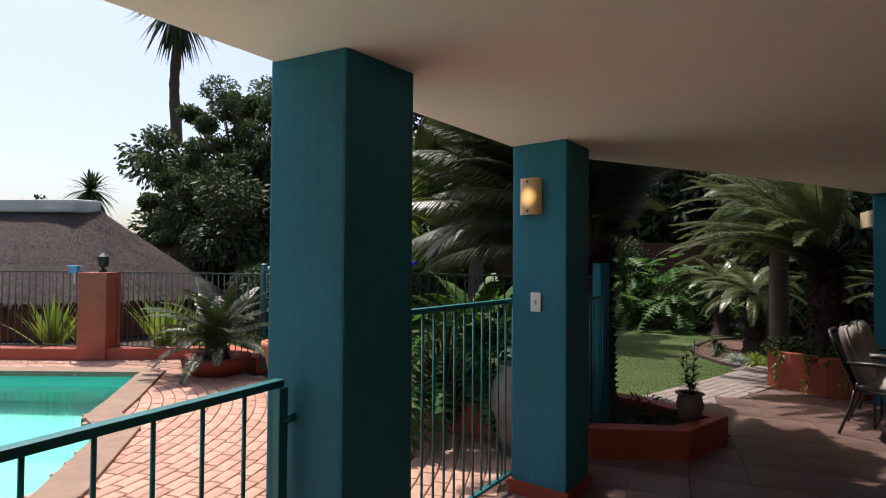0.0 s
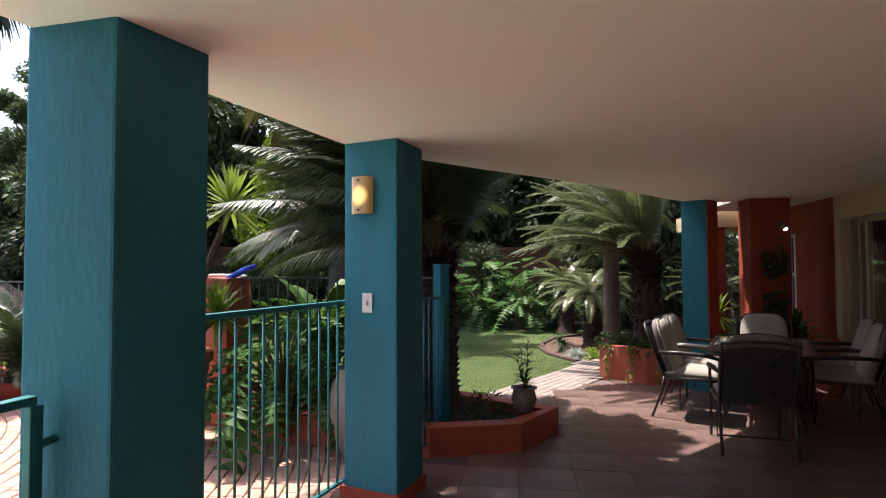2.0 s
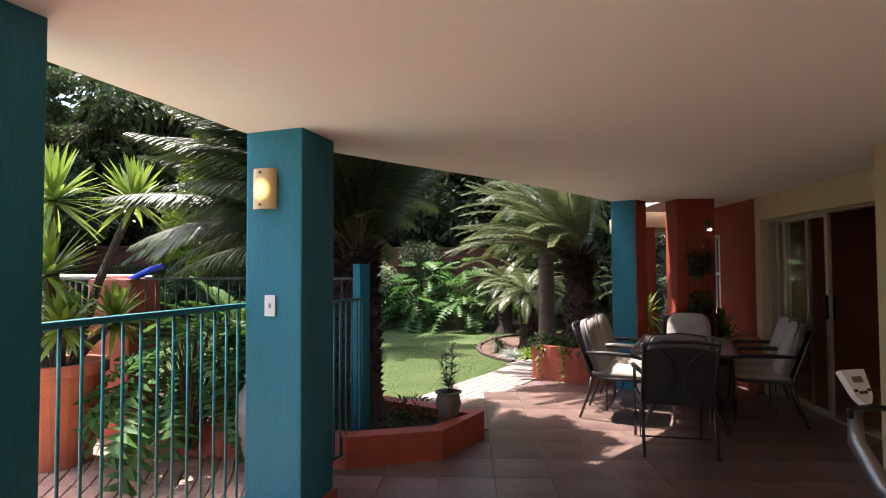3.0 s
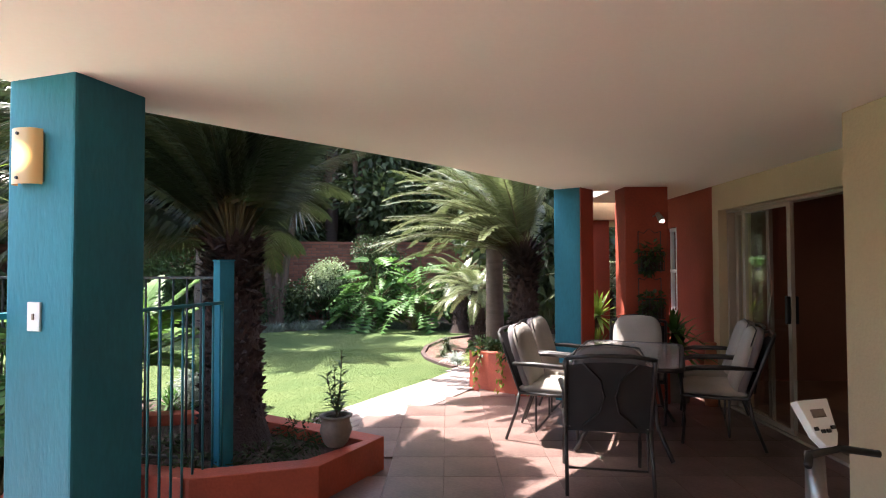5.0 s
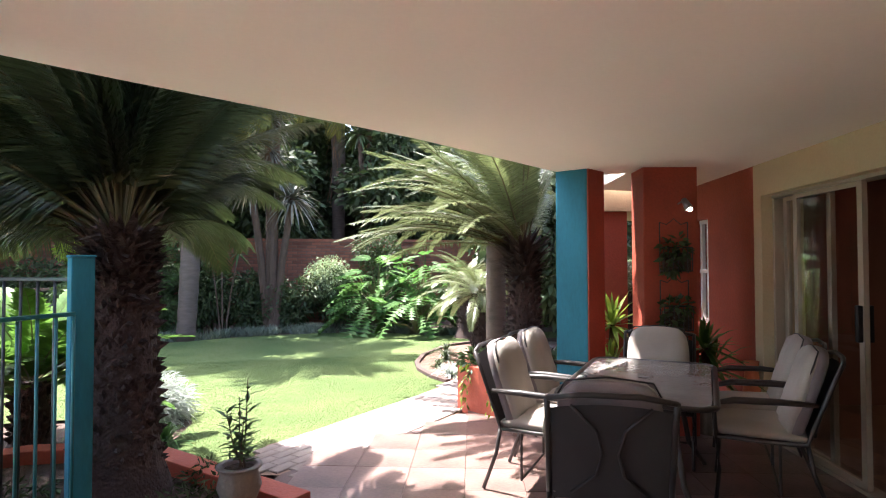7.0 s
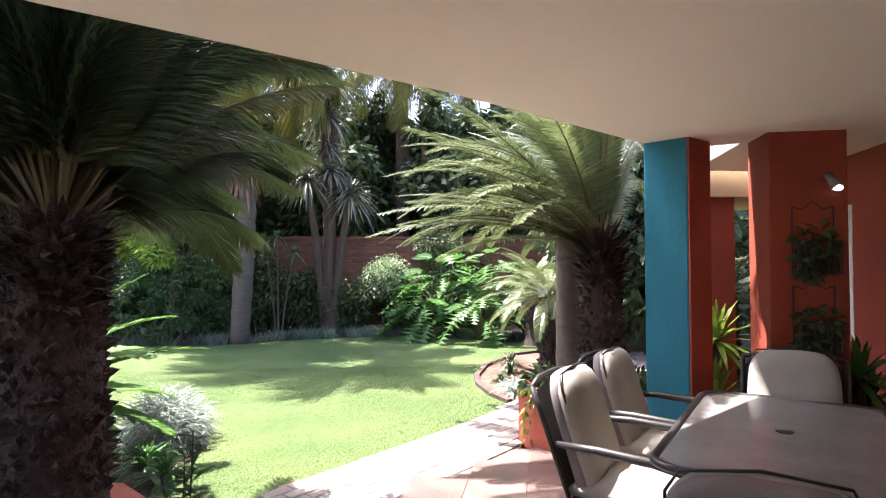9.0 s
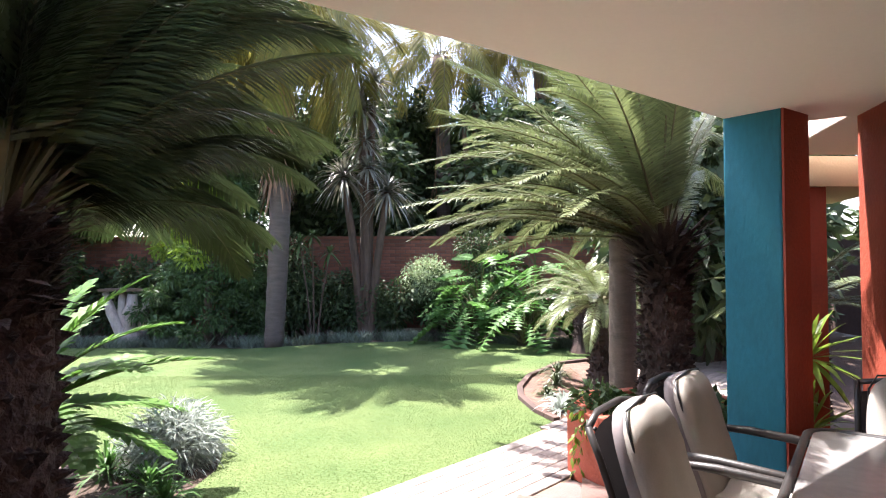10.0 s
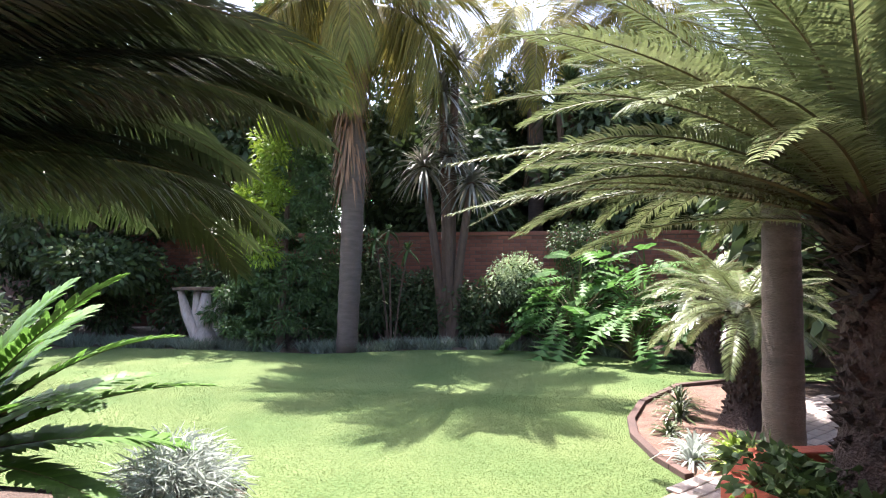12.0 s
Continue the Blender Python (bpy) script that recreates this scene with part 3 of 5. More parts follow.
# neighbour's house
nb = thing("house", "pale yellow neighbouring house beyond the garden wall", "house", (3.4, 24.0, 0), 0)
part("wall", Shape().prism([(-2.2, 0), (2.2, 0), (2.2, 6), (-2.2, 6)], -0.05, 4.4), YELLOW_WALL, nb)
rf = Shape()
rf.add([(-2.7, -0.5, 4.4), (2.7, -0.5, 4.4), (2.7, 6.5, 4.4), (-2.7, 6.5, 4.4), (-0.5, 3, 5.5), (0.5, 3, 5.5)], [(0, 1, 5, 4), (1, 2, 5), (2, 3, 4, 5), (3, 0, 4), (3, 2, 1, 0)])
part("roof", rf, ROOF, nb)

rl = WALL0 + DH * -1.2 + NH * 2.2
room_lamp = thing("ceiling_lamp", "round lit ceiling lamp in the room indoors", "lamp", (rl.x, rl.y, 2.36))
part("base", Shape().lathe([(0.13, 0.09), (0.14, 0.05), (0.0, 0.04)], 20), WHITE, room_lamp)
bulb = new("room_light", bpy.data.lights.new("room_light", "AREA"))
bulb.data.shape, bulb.data.size, bulb.data.energy, bulb.data.color = "DISK", 0.25, 0.9, (1.0, 0.82, 0.6)
bulb.matrix_world = pose(rl.x, rl.y, 2.35)

# ---- plants ----
def frond_shape(length, bend, leaflets, leaf_len, width, droop, vee=0.35, bare=0.12, curl=0.0):
    """A feather leaf along +x: midrib and two rows of leaflets. Returns the two shapes."""
    rib, leaves = Shape(), Shape()
    pts, n = [], 14
    x = z = y = 0.0
    for i in range(n + 1):
        t = i / n
        a = -bend * t ** 1.3
        pts.append(Vector((x, y, z)))
        x, z, y = x + math.cos(a) * length / n, z + math.sin(a) * length / n, y + curl * t * length / n
    rib.tube(pts, [0.0085 * length ** 0.5 * (1 - 0.85 * i / n) for i in range(n + 1)], 4, False)
    for i in range(leaflets):
        t = bare + (1 - bare) * (i + random.random() * 0.5) / leaflets
        k = min(int(t * n), n - 1)
        p = pts[k].lerp(pts[k + 1], t * n - k)
        d = (pts[k + 1] - pts[k]).normalized()
        up = Vector((0, 1, 0)).cross(d) * -1
        ln = leaf_len * (math.sin(math.pi * min(1, 0.16 + 0.82 * t)) ** 0.6) * random.uniform(0.88, 1.08)
        for sgn in (-1, 1):
            fwd = 0.35 + 0.5 * t
            a = (Vector((0, sgn, 0)) + d * fwd * random.uniform(0.8, 1.2) + up * vee * random.uniform(0.5, 1.3)).normalized()
            s = a.cross(up).normalized()
            b = p + Vector((0, 0, 0))
            dr = Vector((0, 0, -droop * ln))
            m1, m2, tip = b + a * ln * 0.35 + dr * 0.12, b + a * ln * 0.7 + dr * 0.48, b + a * ln * 0.96 + dr
            w = s * width * 0.5
            o = len(leaves.v)
            leaves.v.extend(tuple(q) for q in (b - w * 0.6, b + w * 0.6, m1 + w, m2 + w * 0.75, tip, m2 - w * 0.75, m1 - w))
            leaves.f.extend([(o, o + 1, o + 2, o + 6), (o + 6, o + 2, o + 3, o + 5), (o + 5, o + 3, o + 4)])
    return rib, leaves


def frond_mesh(leaf_mat, *args, **kw):
    rib, leaves = frond_shape(*args, **kw)
    nv, nf = len(rib.v), len(rib.f)
    rib.add(leaves.v, leaves.f)
    me = rib.mesh("frond", RACHIS)
    me.materials.append(leaf_mat)
    me.polygons.foreach_set("material_index", [0] * nf + [1] * (len(me.polygons) - nf))
    return me


def scaly_trunk(height, r0, r1, rows, per, size=0.06, seed=1):
    rnd = random.Random(seed)
    s = Shape()
    for i in range(rows):
        z = height * (i + 0.5) / rows
        r = r0 + (r1 - r0) * z / height - 0.01
        for j in range(per):
            a = 2 * math.pi * (j + 0.5 * (i % 2) + rnd.uniform(-0.2, 0.2)) / per
            o, sd = Vector((math.cos(a), math.sin(a), 0)), Vector((-math.sin(a), math.cos(a), 0))
            w, h, q = r * math.pi / per * rnd.uniform(0.5, 1.0), height / rows * rnd.uniform(0.4, 0.9), size * rnd.uniform(0.2, 1.4)
            c = o * r + Vector((0, 0, z + rnd.uniform(-0.02, 0.02)))
            s.add([c - sd * w, c + Vector((0, 0, -h)), c + sd * w, c + Vector((0, 0, h)), c + o * q + Vector((0, 0, h * 0.5))],
                  [(0, 1, 4), (1, 2, 4), (2, 3, 4), (3, 0, 4)])
    return s


def cycad(label, at, trunk_h, trunk_r, count, meshes, lo, hi, seed, rz=0, category="cycad", top_r=None, head=0.0):
    rnd = random.Random(seed)
    th = thing("cycad", label, category, at, rz)
    part("trunk", Shape().tube([(0, 0, trunk_h * i / 8) for i in range(9)], [trunk_r * (1 - 0.15 * i / 8) + ((0.09, 0.03)[i] if i < 2 else 0) for i in range(9)], 18), TRUNK, th)
    part("leaf_base_cover", scaly_trunk(trunk_h, trunk_r, top_r or trunk_r * 0.85, max(8, int(trunk_h / 0.05)), 19, 0.055, seed), TRUNK, th, "old leaf bases")["kind"] = "stuff"
    if head:
        # cut leaf stalks under the crown
        stubs = Shape()
        for i in range(420):
            a, u = i * 2.4, rnd.random()
            o = Vector((math.cos(a), math.sin(a), 0))
            d = (o * rnd.uniform(0.5, 1.0) + Vector((0, 0, rnd.uniform(-0.1, 0.9)))).normalized()
            stubs.leaf(o * trunk_r * 0.75 + Vector((0, 0, trunk_h - 0.42 * u)), d, (-o.y, o.x, 0), head * rnd.uniform(0.5, 1.15) * (1.1 - 0.6 * u), 0.045, 0.1)
        part("stub_cover", stubs, TRUNK, th, "brown cut leaf stalks")["kind"] = "stuff"
    for i in range(count):
        t = (i + 0.5) / count
        az = i * 137.5 + rnd.uniform(-14, 14)
        el = lo + (hi - lo) * t ** 1.1 + rnd.uniform(-6, 6)
        k = rnd.uniform(0.88, 1.08)
        # no frond may grow through the slab or over the walk
        me = rnd.choice(meshes)
        roll = rnd.uniform(-14, 14)
        ok = False
        for drop in (0, 8, -12):
            m = pose(0, 0, trunk_h - 0.03 + 0.05 * t) @ pose(0, 0, 0, 0, 0, az) @ pose(trunk_r * 0.5 * (1 - t), 0, 0, roll, -(el - drop), 0) @ Matrix.Diagonal((k, k, k, 1))
            w = th.matrix_basis @ m
            pts = [w @ Vector(me.vertices[q].co) for q in range(0, 60, 4)]
            big, near_house = trunk_h > 1.2 and at[0] < 2.5, trunk_h > 1.2 and at[0] > 4
            clash = any(inside(p.x, p.y, SLAB) and p.z > 1.75 or inside(p.x, p.y, KEEP) or (p.xy - Vector((1.16, 4.75))).length < 0.4
                        or (p - Vector((-0.25, 6.65, 2.1))).length < 0.6 or (p.xy - Vector((5.19, 7.46))).length < 0.36 for p in pts)
            clash |= big and any((2.45 < p.x < 4 and p.z < 1.9) or p.y < 5.3 or p.z < 1.32 for p in pts)
            clash |= big and (pts[-1].x > 2.95 or pts[-1].x < 0.8 and rnd.random() < 0.5)
            clash |= near_house and any(p.z < 1.5 or p.x > 6.2 for p in pts)
            if not clash:
                ok = True
                break
        if not ok:
            continue
        part("frond", me, None, th, m=m)["kind"] = "stuff"
    return th


KEEP = [(2.95, 3.0), (3.9, 3.0), (4.2, 5.6), (4.3, 6.7), (3.6, 7.0), (2.62, 6.5)]
random.seed(11)
LONG = [frond_mesh(CYCAD, 1.92, b, 104, 0.26, 0.0145, 0.85, 0.12, 0.14, c) for b, c in ((0.75, 0.05), (1.1, -0.06), (1.5, 0.04))]
MEDIUM = [frond_mesh(CYCAD_BLUE, 2.0, b, 112, 0.19, 0.012, 0.4, 0.45, 0.14, c) for b, c in ((0.6, 0.06), (1.0, -0.06), (1.4, 0.0))]
SHORT_DARK = [frond_mesh(CYCAD, 1.0, b, 52, 0.16, 0.015, 0.3, 0.4, 0.1, c) for b, c in ((0.7, 0.06), (1.0, -0.06))]
SHORT = [frond_mesh(CYCAD_BLUE, 1.0, b, 76, 0.15, 0.009, 0.4, 0.4, 0.1, c) for b, c in ((1.0, 0.06), (1.4, -0.06))]
BROAD = [frond_mesh(BROADLEAF, 1.15, b, 38, 0.21, 0.055, 0.2, 0.35, 0.1, c) for b, c in ((0.6, 0.06), (0.9, -0.06))]
cycad("tall cycad with a thick scaly trunk and long arching fronds", (1.71, 6.33, 0.13), 1.56, 0.215, 290, LONG, 8, 94, 3, head=0.26)
cycad("broad cycad with grey-green arching fronds in the planter", (5.07, 8.52, 0.35), 1.32, 0.185, 150, MEDIUM, 2, 88, 5, head=0.4)
cycad("small grey-green cycad drooping over the lawn's edge", (5.38, 11.15, -0.05), 1.08, 0.15, 40, SHORT, -12, 62, 7)
cycad("bright green broad-leaved cycad behind the fence", (0.6, 7.9, -0.05), 0.6, 0.14, 26, BROAD, 0, 75, 9)
cycad("small cycad in a red bowl by the pool", (-2.95, 8.3, 0.16), 0.3, 0.13, 44, SHORT_DARK, -4, 72, 13)


def leaf_cloud(clumps, per, size, rnd, flat=0.0, width=0.5):
    """Many small leaves round the given clumps (x, y, z, rx, ry, rz)."""
    s = Shape()
    for cx, cy, cz, rx, ry, rz in clumps:
        for _ in range(int(per)):
            d = Vector((rnd.gauss(0, 1), rnd.gauss(0, 1), rnd.gauss(0, 1))).normalized()
            r = rnd.uniform(0.55, 1.08) if rnd.random() < 0.85 else rnd.uniform(0.1, 0.6)
            p = Vector((cx + d.x * rx * r, cy + d.y * ry * r, cz + d.z * rz * r))
            a = (d + Vector((rnd.uniform(-1, 1), rnd.uniform(-1, 1), rnd.uniform(-1, 0.6)))).normalized()
            sd = a.cross(Vector((rnd.uniform(-1, 1), rnd.uniform(-1, 1), rnd.uniform(-1, 1)))).normalized()
            k = size * rnd.uniform(0.6, 1.35)
            s.leaf(p, a, sd, k, k * width, rnd.uniform(0, 0.4))
    return s


def bush(name, label, at, clumps, per, size, mat, seed, category="bush", width=0.5):
    rnd = random.Random(seed)
    th = thing(name, label, category, at)
    stems = Shape()
    for c in clumps:
        stems.tube([(c[0] * 0.2, c[1] * 0.2, 0), (c[0] * 0.7, c[1] * 0.7, c[2] * 0.6), c[:3]], [0.03, 0.02, 0.008], 5)
    part("stem_cluster", stems, BROWN_BARK, th)
    part("foliage", leaf_cloud(clumps, per, size, rnd, width=width), mat, th)["kind"] = "stuff"
    return th


def tree(label, at, height, spread, seed, mat=LEAF_DARK, per=700, size=0.16, clump=0.55, clumps=22, trunk=0.16, name="tree", lean=0.0):
    rnd = random.Random(seed)
    th = thing(name, label, "tree", at)
    wood = Shape().tube([(0, 0, 0), (0.1, 0, height * 0.25), (0, 0.1, height * 0.5), (0.1, 0, height * 0.8)], [trunk, trunk * 0.8, trunk * 0.6, trunk * 0.2], 8)
    cl = []
    for i in range(clumps):
        a, q = rnd.uniform(0, 6.28), math.sqrt(rnd.random())
        z = height * rnd.uniform(0.3, 1.0)
        k = spread * math.sin(math.pi * min(0.95, 0.18 + 0.72 * (z / height - 0.25))) * q * rnd.uniform(0.8, 1.2)
        c = Vector((math.cos(a) * k + lean * (z / height - 0.4), math.sin(a) * k, z))
        wood.tube([(0, 0, z * 0.5), c * 0.5 + Vector((0, 0, z * 0.25)), c], [trunk * 0.35, trunk * 0.2, 0.015], 5)
        r = clump * rnd.uniform(0.45, 1.35)
        cl.append((*c, r, r, r * 0.75))
    part("trunk", wood, BROWN_BARK, th)
    part("crown", leaf_cloud(cl, per, size, rnd), mat, th)["kind"] = "stuff"
    return th


tree("large broad-leaved tree behind the thatched roof", (-7.3, 18.6, -0.1), 6.7, 3.4, 21, LEAF_OLIVE, 900, 0.095, 0.40, 170, lean=2.6)
tree("dark tree behind the pool fence", (-5.6, 15.6, -0.1), 4.6, 2.0, 22, per=1100, size=0.14, clump=0.7, clumps=30)
conifer = thing("conifer", "bushy lime green conifer lit by the sun", "tree", (-1.2, 15.6, -0.06))
rc = random.Random(23)
low, high = [], []
for i in range(96):
    z = 0.2 + 4.7 * (i / 95) ** 1.15
    rr = 1.2 * (1 - (z / 5.2) ** 2.0) * rc.uniform(0.55, 1.15) + 0.05
    a = i * 2.4
    c = rc.uniform(0.16, 0.34)
    cl = (rr * 0.85 * math.cos(a) + 0.06 * z, rr * 0.85 * math.sin(a), z, c, c, c * 0.8)
    # upper clumps on the left go lime: sunlight put into the leaf colour
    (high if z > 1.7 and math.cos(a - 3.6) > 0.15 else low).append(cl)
part("trunk", Shape().tube([(0, 0, 0), (0.1, 0, 2), (0.25, 0, 4.4)], [0.09, 0.06, 0.02], 8), BROWN_BARK, conifer)
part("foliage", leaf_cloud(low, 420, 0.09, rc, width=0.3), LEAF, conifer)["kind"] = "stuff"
part("young_foliage", leaf_cloud(high, 420, 0.1, rc, width=0.3), LEAF_LIME, conifer, "upper left clumps coloured lime as if sunlit")["kind"] = "stuff"
# the tree at (-3.2, 18.9) is added behind the fronds to shade the border
for i, (x, y, h, sp) in enumerate(((-3.6, 22, 8.5, 3), (-3.2, 18.9, 8.0, 2.4), (0.5, 19.3, 5.6, 1.4), (6.4, 20.0, 6.0, 1.7), (8.6, 20.5, 6.0, 2.4), (12, 19.5, 7, 3), (6.2, 27.5, 6.5, 2.5), (14, 15, 8, 3), (8.8, 15.8, 6.5, 2.0), (-9.5, 21.5, 6.0, 2.4), (1.0, 20.6, 4.8, 1.5), (2.3, 22.6, 6.6, 1.2), (4.9, 23.0, 7.0, 1.3), (0.2, 25.5, 6.5, 2.2), (7.6, 12.9, 3.6, 1.2))):
    tree("dark leafy tree beyond the garden wall", (x, y, -0.1), h, sp, 30 + i, per=800, size=0.22, clump=0.95, clumps=24)


def palm(label, at, height, r0, r1, count, length, seed, dead=30, bend=1.7):
    rnd = random.Random(seed)
    th = thing("palm", label, "palm tree", at)
    tr = Shape()
    zs = [height * i / 30 for i in range(31)]
    tr.tube([(0.12 * math.sin(z * 0.4), 0, z) for z in zs], [r0 + (r1 - r0) * i / 30 + (0.012 if i % 2 else 0) for i in range(31)], 14)
    part("trunk", tr, BARK, th, smooth=True)
    top = (0.12 * math.sin(height * 0.4), 0, height)
    ms = [frond_mesh(PALM, length, b, 96, 0.55, 0.02, 1.6, 0.1, 0.2, c) for b, c in ((bend, 0.08), (bend * 1.25, -0.08))]
    for i in range(count):
        t = (i + 0.5) / count
        el = -25 + 100 * t
        part("frond", rnd.choice(ms), None, th, m=pose(*top) @ pose(0, 0, 0, 0, 0, i * 137.5 + rnd.uniform(-12, 12)) @ pose(0.1, 0, 0, rnd.uniform(-10, 10), -el, 0))
    skirt = Shape()
    for i in range(dead * 6):
        a = rnd.uniform(0, 6.28)
        z = height - rnd.random() ** 1.5 * height * 0.5
        o = Vector((math.cos(a), math.sin(a), 0))
        skirt.leaf(Vector(top[:2] + (0,)) * (z / height) + o * r1 * 0.9 + Vector((0, 0, z)), (o * 0.35 + Vector((0, 0, -1))).normalized(), Vector((-o.y, o.x, 0)), rnd.uniform(0.25, 0.7), 0.035, 0.1)
    part("dead_leaves", skirt, DEAD, th, "hanging dry brown leaf bases")
    return th


palm("tall palm with a grey trunk and drooping fronds", (0.38, 14.75, -0.05), 5.9, 0.17, 0.2, 34, 2.5, 41, 110)
palm("tall palm with yellowing drooping fronds beyond the wall", (3.55, 21.5, -0.05), 7.9, 0.2, 0.23, 28, 3.2, 42, 20, 2.1)
palm("far palm with long hanging green fronds beyond the wall", (6.6, 21.2, -0.05), 8.4, 0.2, 0.22, 24, 2.9, 43, 14, 2.0)
slim = thing("palm", "slender ringed grey palm trunk in the bed", "palm tree", (5.29, 10.12, -0.05))
part("trunk", Shape().tube([(0, 0, 2.6 * i / 36) for i in range(37)], [0.145 - 0.025 * i / 36 + (0.005 if i % 3 == 0 else 0) for i in range(37)], 18), BARK, slim, smooth=True)
slim_meshes = [frond_mesh(CYCAD_BLUE, 1.3, b, 70, 0.25, 0.012, 0.9, 0.1, 0.2, q) for b, q in ((1.4, 0.06), (1.8, -0.06))]
for i in range(14):
    part("frond", slim_meshes[i % 2], None, slim, m=pose(0, 0, 2.58) @ pose(0, 0, 0, 0, 0, i * 137.5) @ pose(0.05, 0, 0, 0, -15 - 5 * i, 0))["kind"] = "stuff"


# ---- veranda furniture ----
TC, TD, TN = Vector((4.97, 6.07)), Vector((0.62, 0.785)), Vector((0.785, -0.62))


def rounded_rect(lx, ly, r, n=6):
    pts = []
    for cx, cy, a0 in ((lx - r, ly - r, 0), (-lx + r, ly - r, 90), (-lx + r, -ly + r, 180), (lx - r, -ly + r, 270)):
        for i in range(n + 1):
            a = radians(a0 + 90 * i / n)
            pts.append((cx + r * math.cos(a), cy + r * math.sin(a)))
    return pts


table = thing("patio_table", "rectangular patio table with a smoked glass top and dark metal legs", "table", (TC.x, TC.y, 0), 51.7)
part("tabletop", Shape().prism(rounded_rect(0.70, 0.41, 0.10), 0.712, 0.722), TABLE_GLASS, table, "rippled smoked glass", bevel=0.002)
rim = rounded_rect(0.725, 0.435, 0.115)
part("rim", Shape().tube([(x, y, 0.712) for x, y in rim + rim[:1]], 0.017, 8), CHAIR_METAL, table, smooth=True)
part("umbrella_hole", Shape().lathe([(0.036, 0.715), (0.036, 0.727), (0.02, 0.729), (0.0, 0.729)], 16), BLACK, table, "black umbrella hole cap")
for sx in (-1, 1):
    for sy in (-1, 1):
        part("leg", Shape().tube([(sx * 0.42, sy * 0.24, 0.70), (sx * 0.40, sy * 0.22, 0.45), (sx * 0.46, sy * 0.26, 0.2), (sx * 0.60, sy * 0.36, 0.012)], [0.019, 0.019, 0.018, 0.017], 8), CHAIR_METAL, table, smooth=True)
    part("stretcher", Shape().tube([(sx * 0.41, -0.23, 0.42), (sx * 0.41, 0.23, 0.42)], 0.012, 6), CHAIR_METAL, table)


def pad(w, d, t, bulge=0.03, nx=14, ny=14, taper=0.0, round_top=0.0):
    """A soft cushion lying in x, y with its middle at z = 0."""
    s = Shape()
    top, bot = [], []
    for j in range(ny + 1):
        for i in range(nx + 1):
            u, v = 2 * i / nx - 1, 2 * j / ny - 1
            e = (1 - abs(u) ** 4) * (1 - abs(v) ** 4)
            k = 1 - taper * max(0, v) ** 2 - round_top * max(0.0, v) ** 6
            x, y = u * w / 2 * k, v * d / 2 - 0.06 * round_top * abs(u) ** 3 * max(0, v)
            tuft = -0.012 * (bulge > 0.02) * math.exp(-((u * 2.2) ** 2 + ((v - 0.25) * 2.6) ** 2) * 3)
            top.append((x, y, t * 0.25 + (t * 0.25 + bulge) * max(0, e) ** 0.5 + tuft + 0.011 * noise.noise((x * 9, y * 5, t * 40)) + 0.005 * noise.noise((x * 22, y * 16, 3.0))))
            bot.append((x, y, -t * 0.25 - t * 0.25 * max(0, e) ** 0.5))
    n1 = (nx + 1) * (ny + 1)
    f = []
    for j in range(ny):
        for i in range(nx):
            a = j * (nx + 1) + i
            f.append((a, a + 1, a + nx + 2, a + nx + 1))
            f.append((n1 + a, n1 + a + nx + 1, n1 + a + nx + 2, n1 + a + 1))
    ring = [i for i in range(nx)] + [nx + j * (nx + 1) for j in range(ny)] + [ny * (nx + 1) + nx - i for i in range(nx)] + [(ny - j) * (nx + 1) for j in range(ny)]
    for q in range(len(ring)):
        a, b = ring[q], ring[(q + 1) % len(ring)]
        f.append((a, n1 + a, n1 + b, b))
    return s.add(top + bot, f)


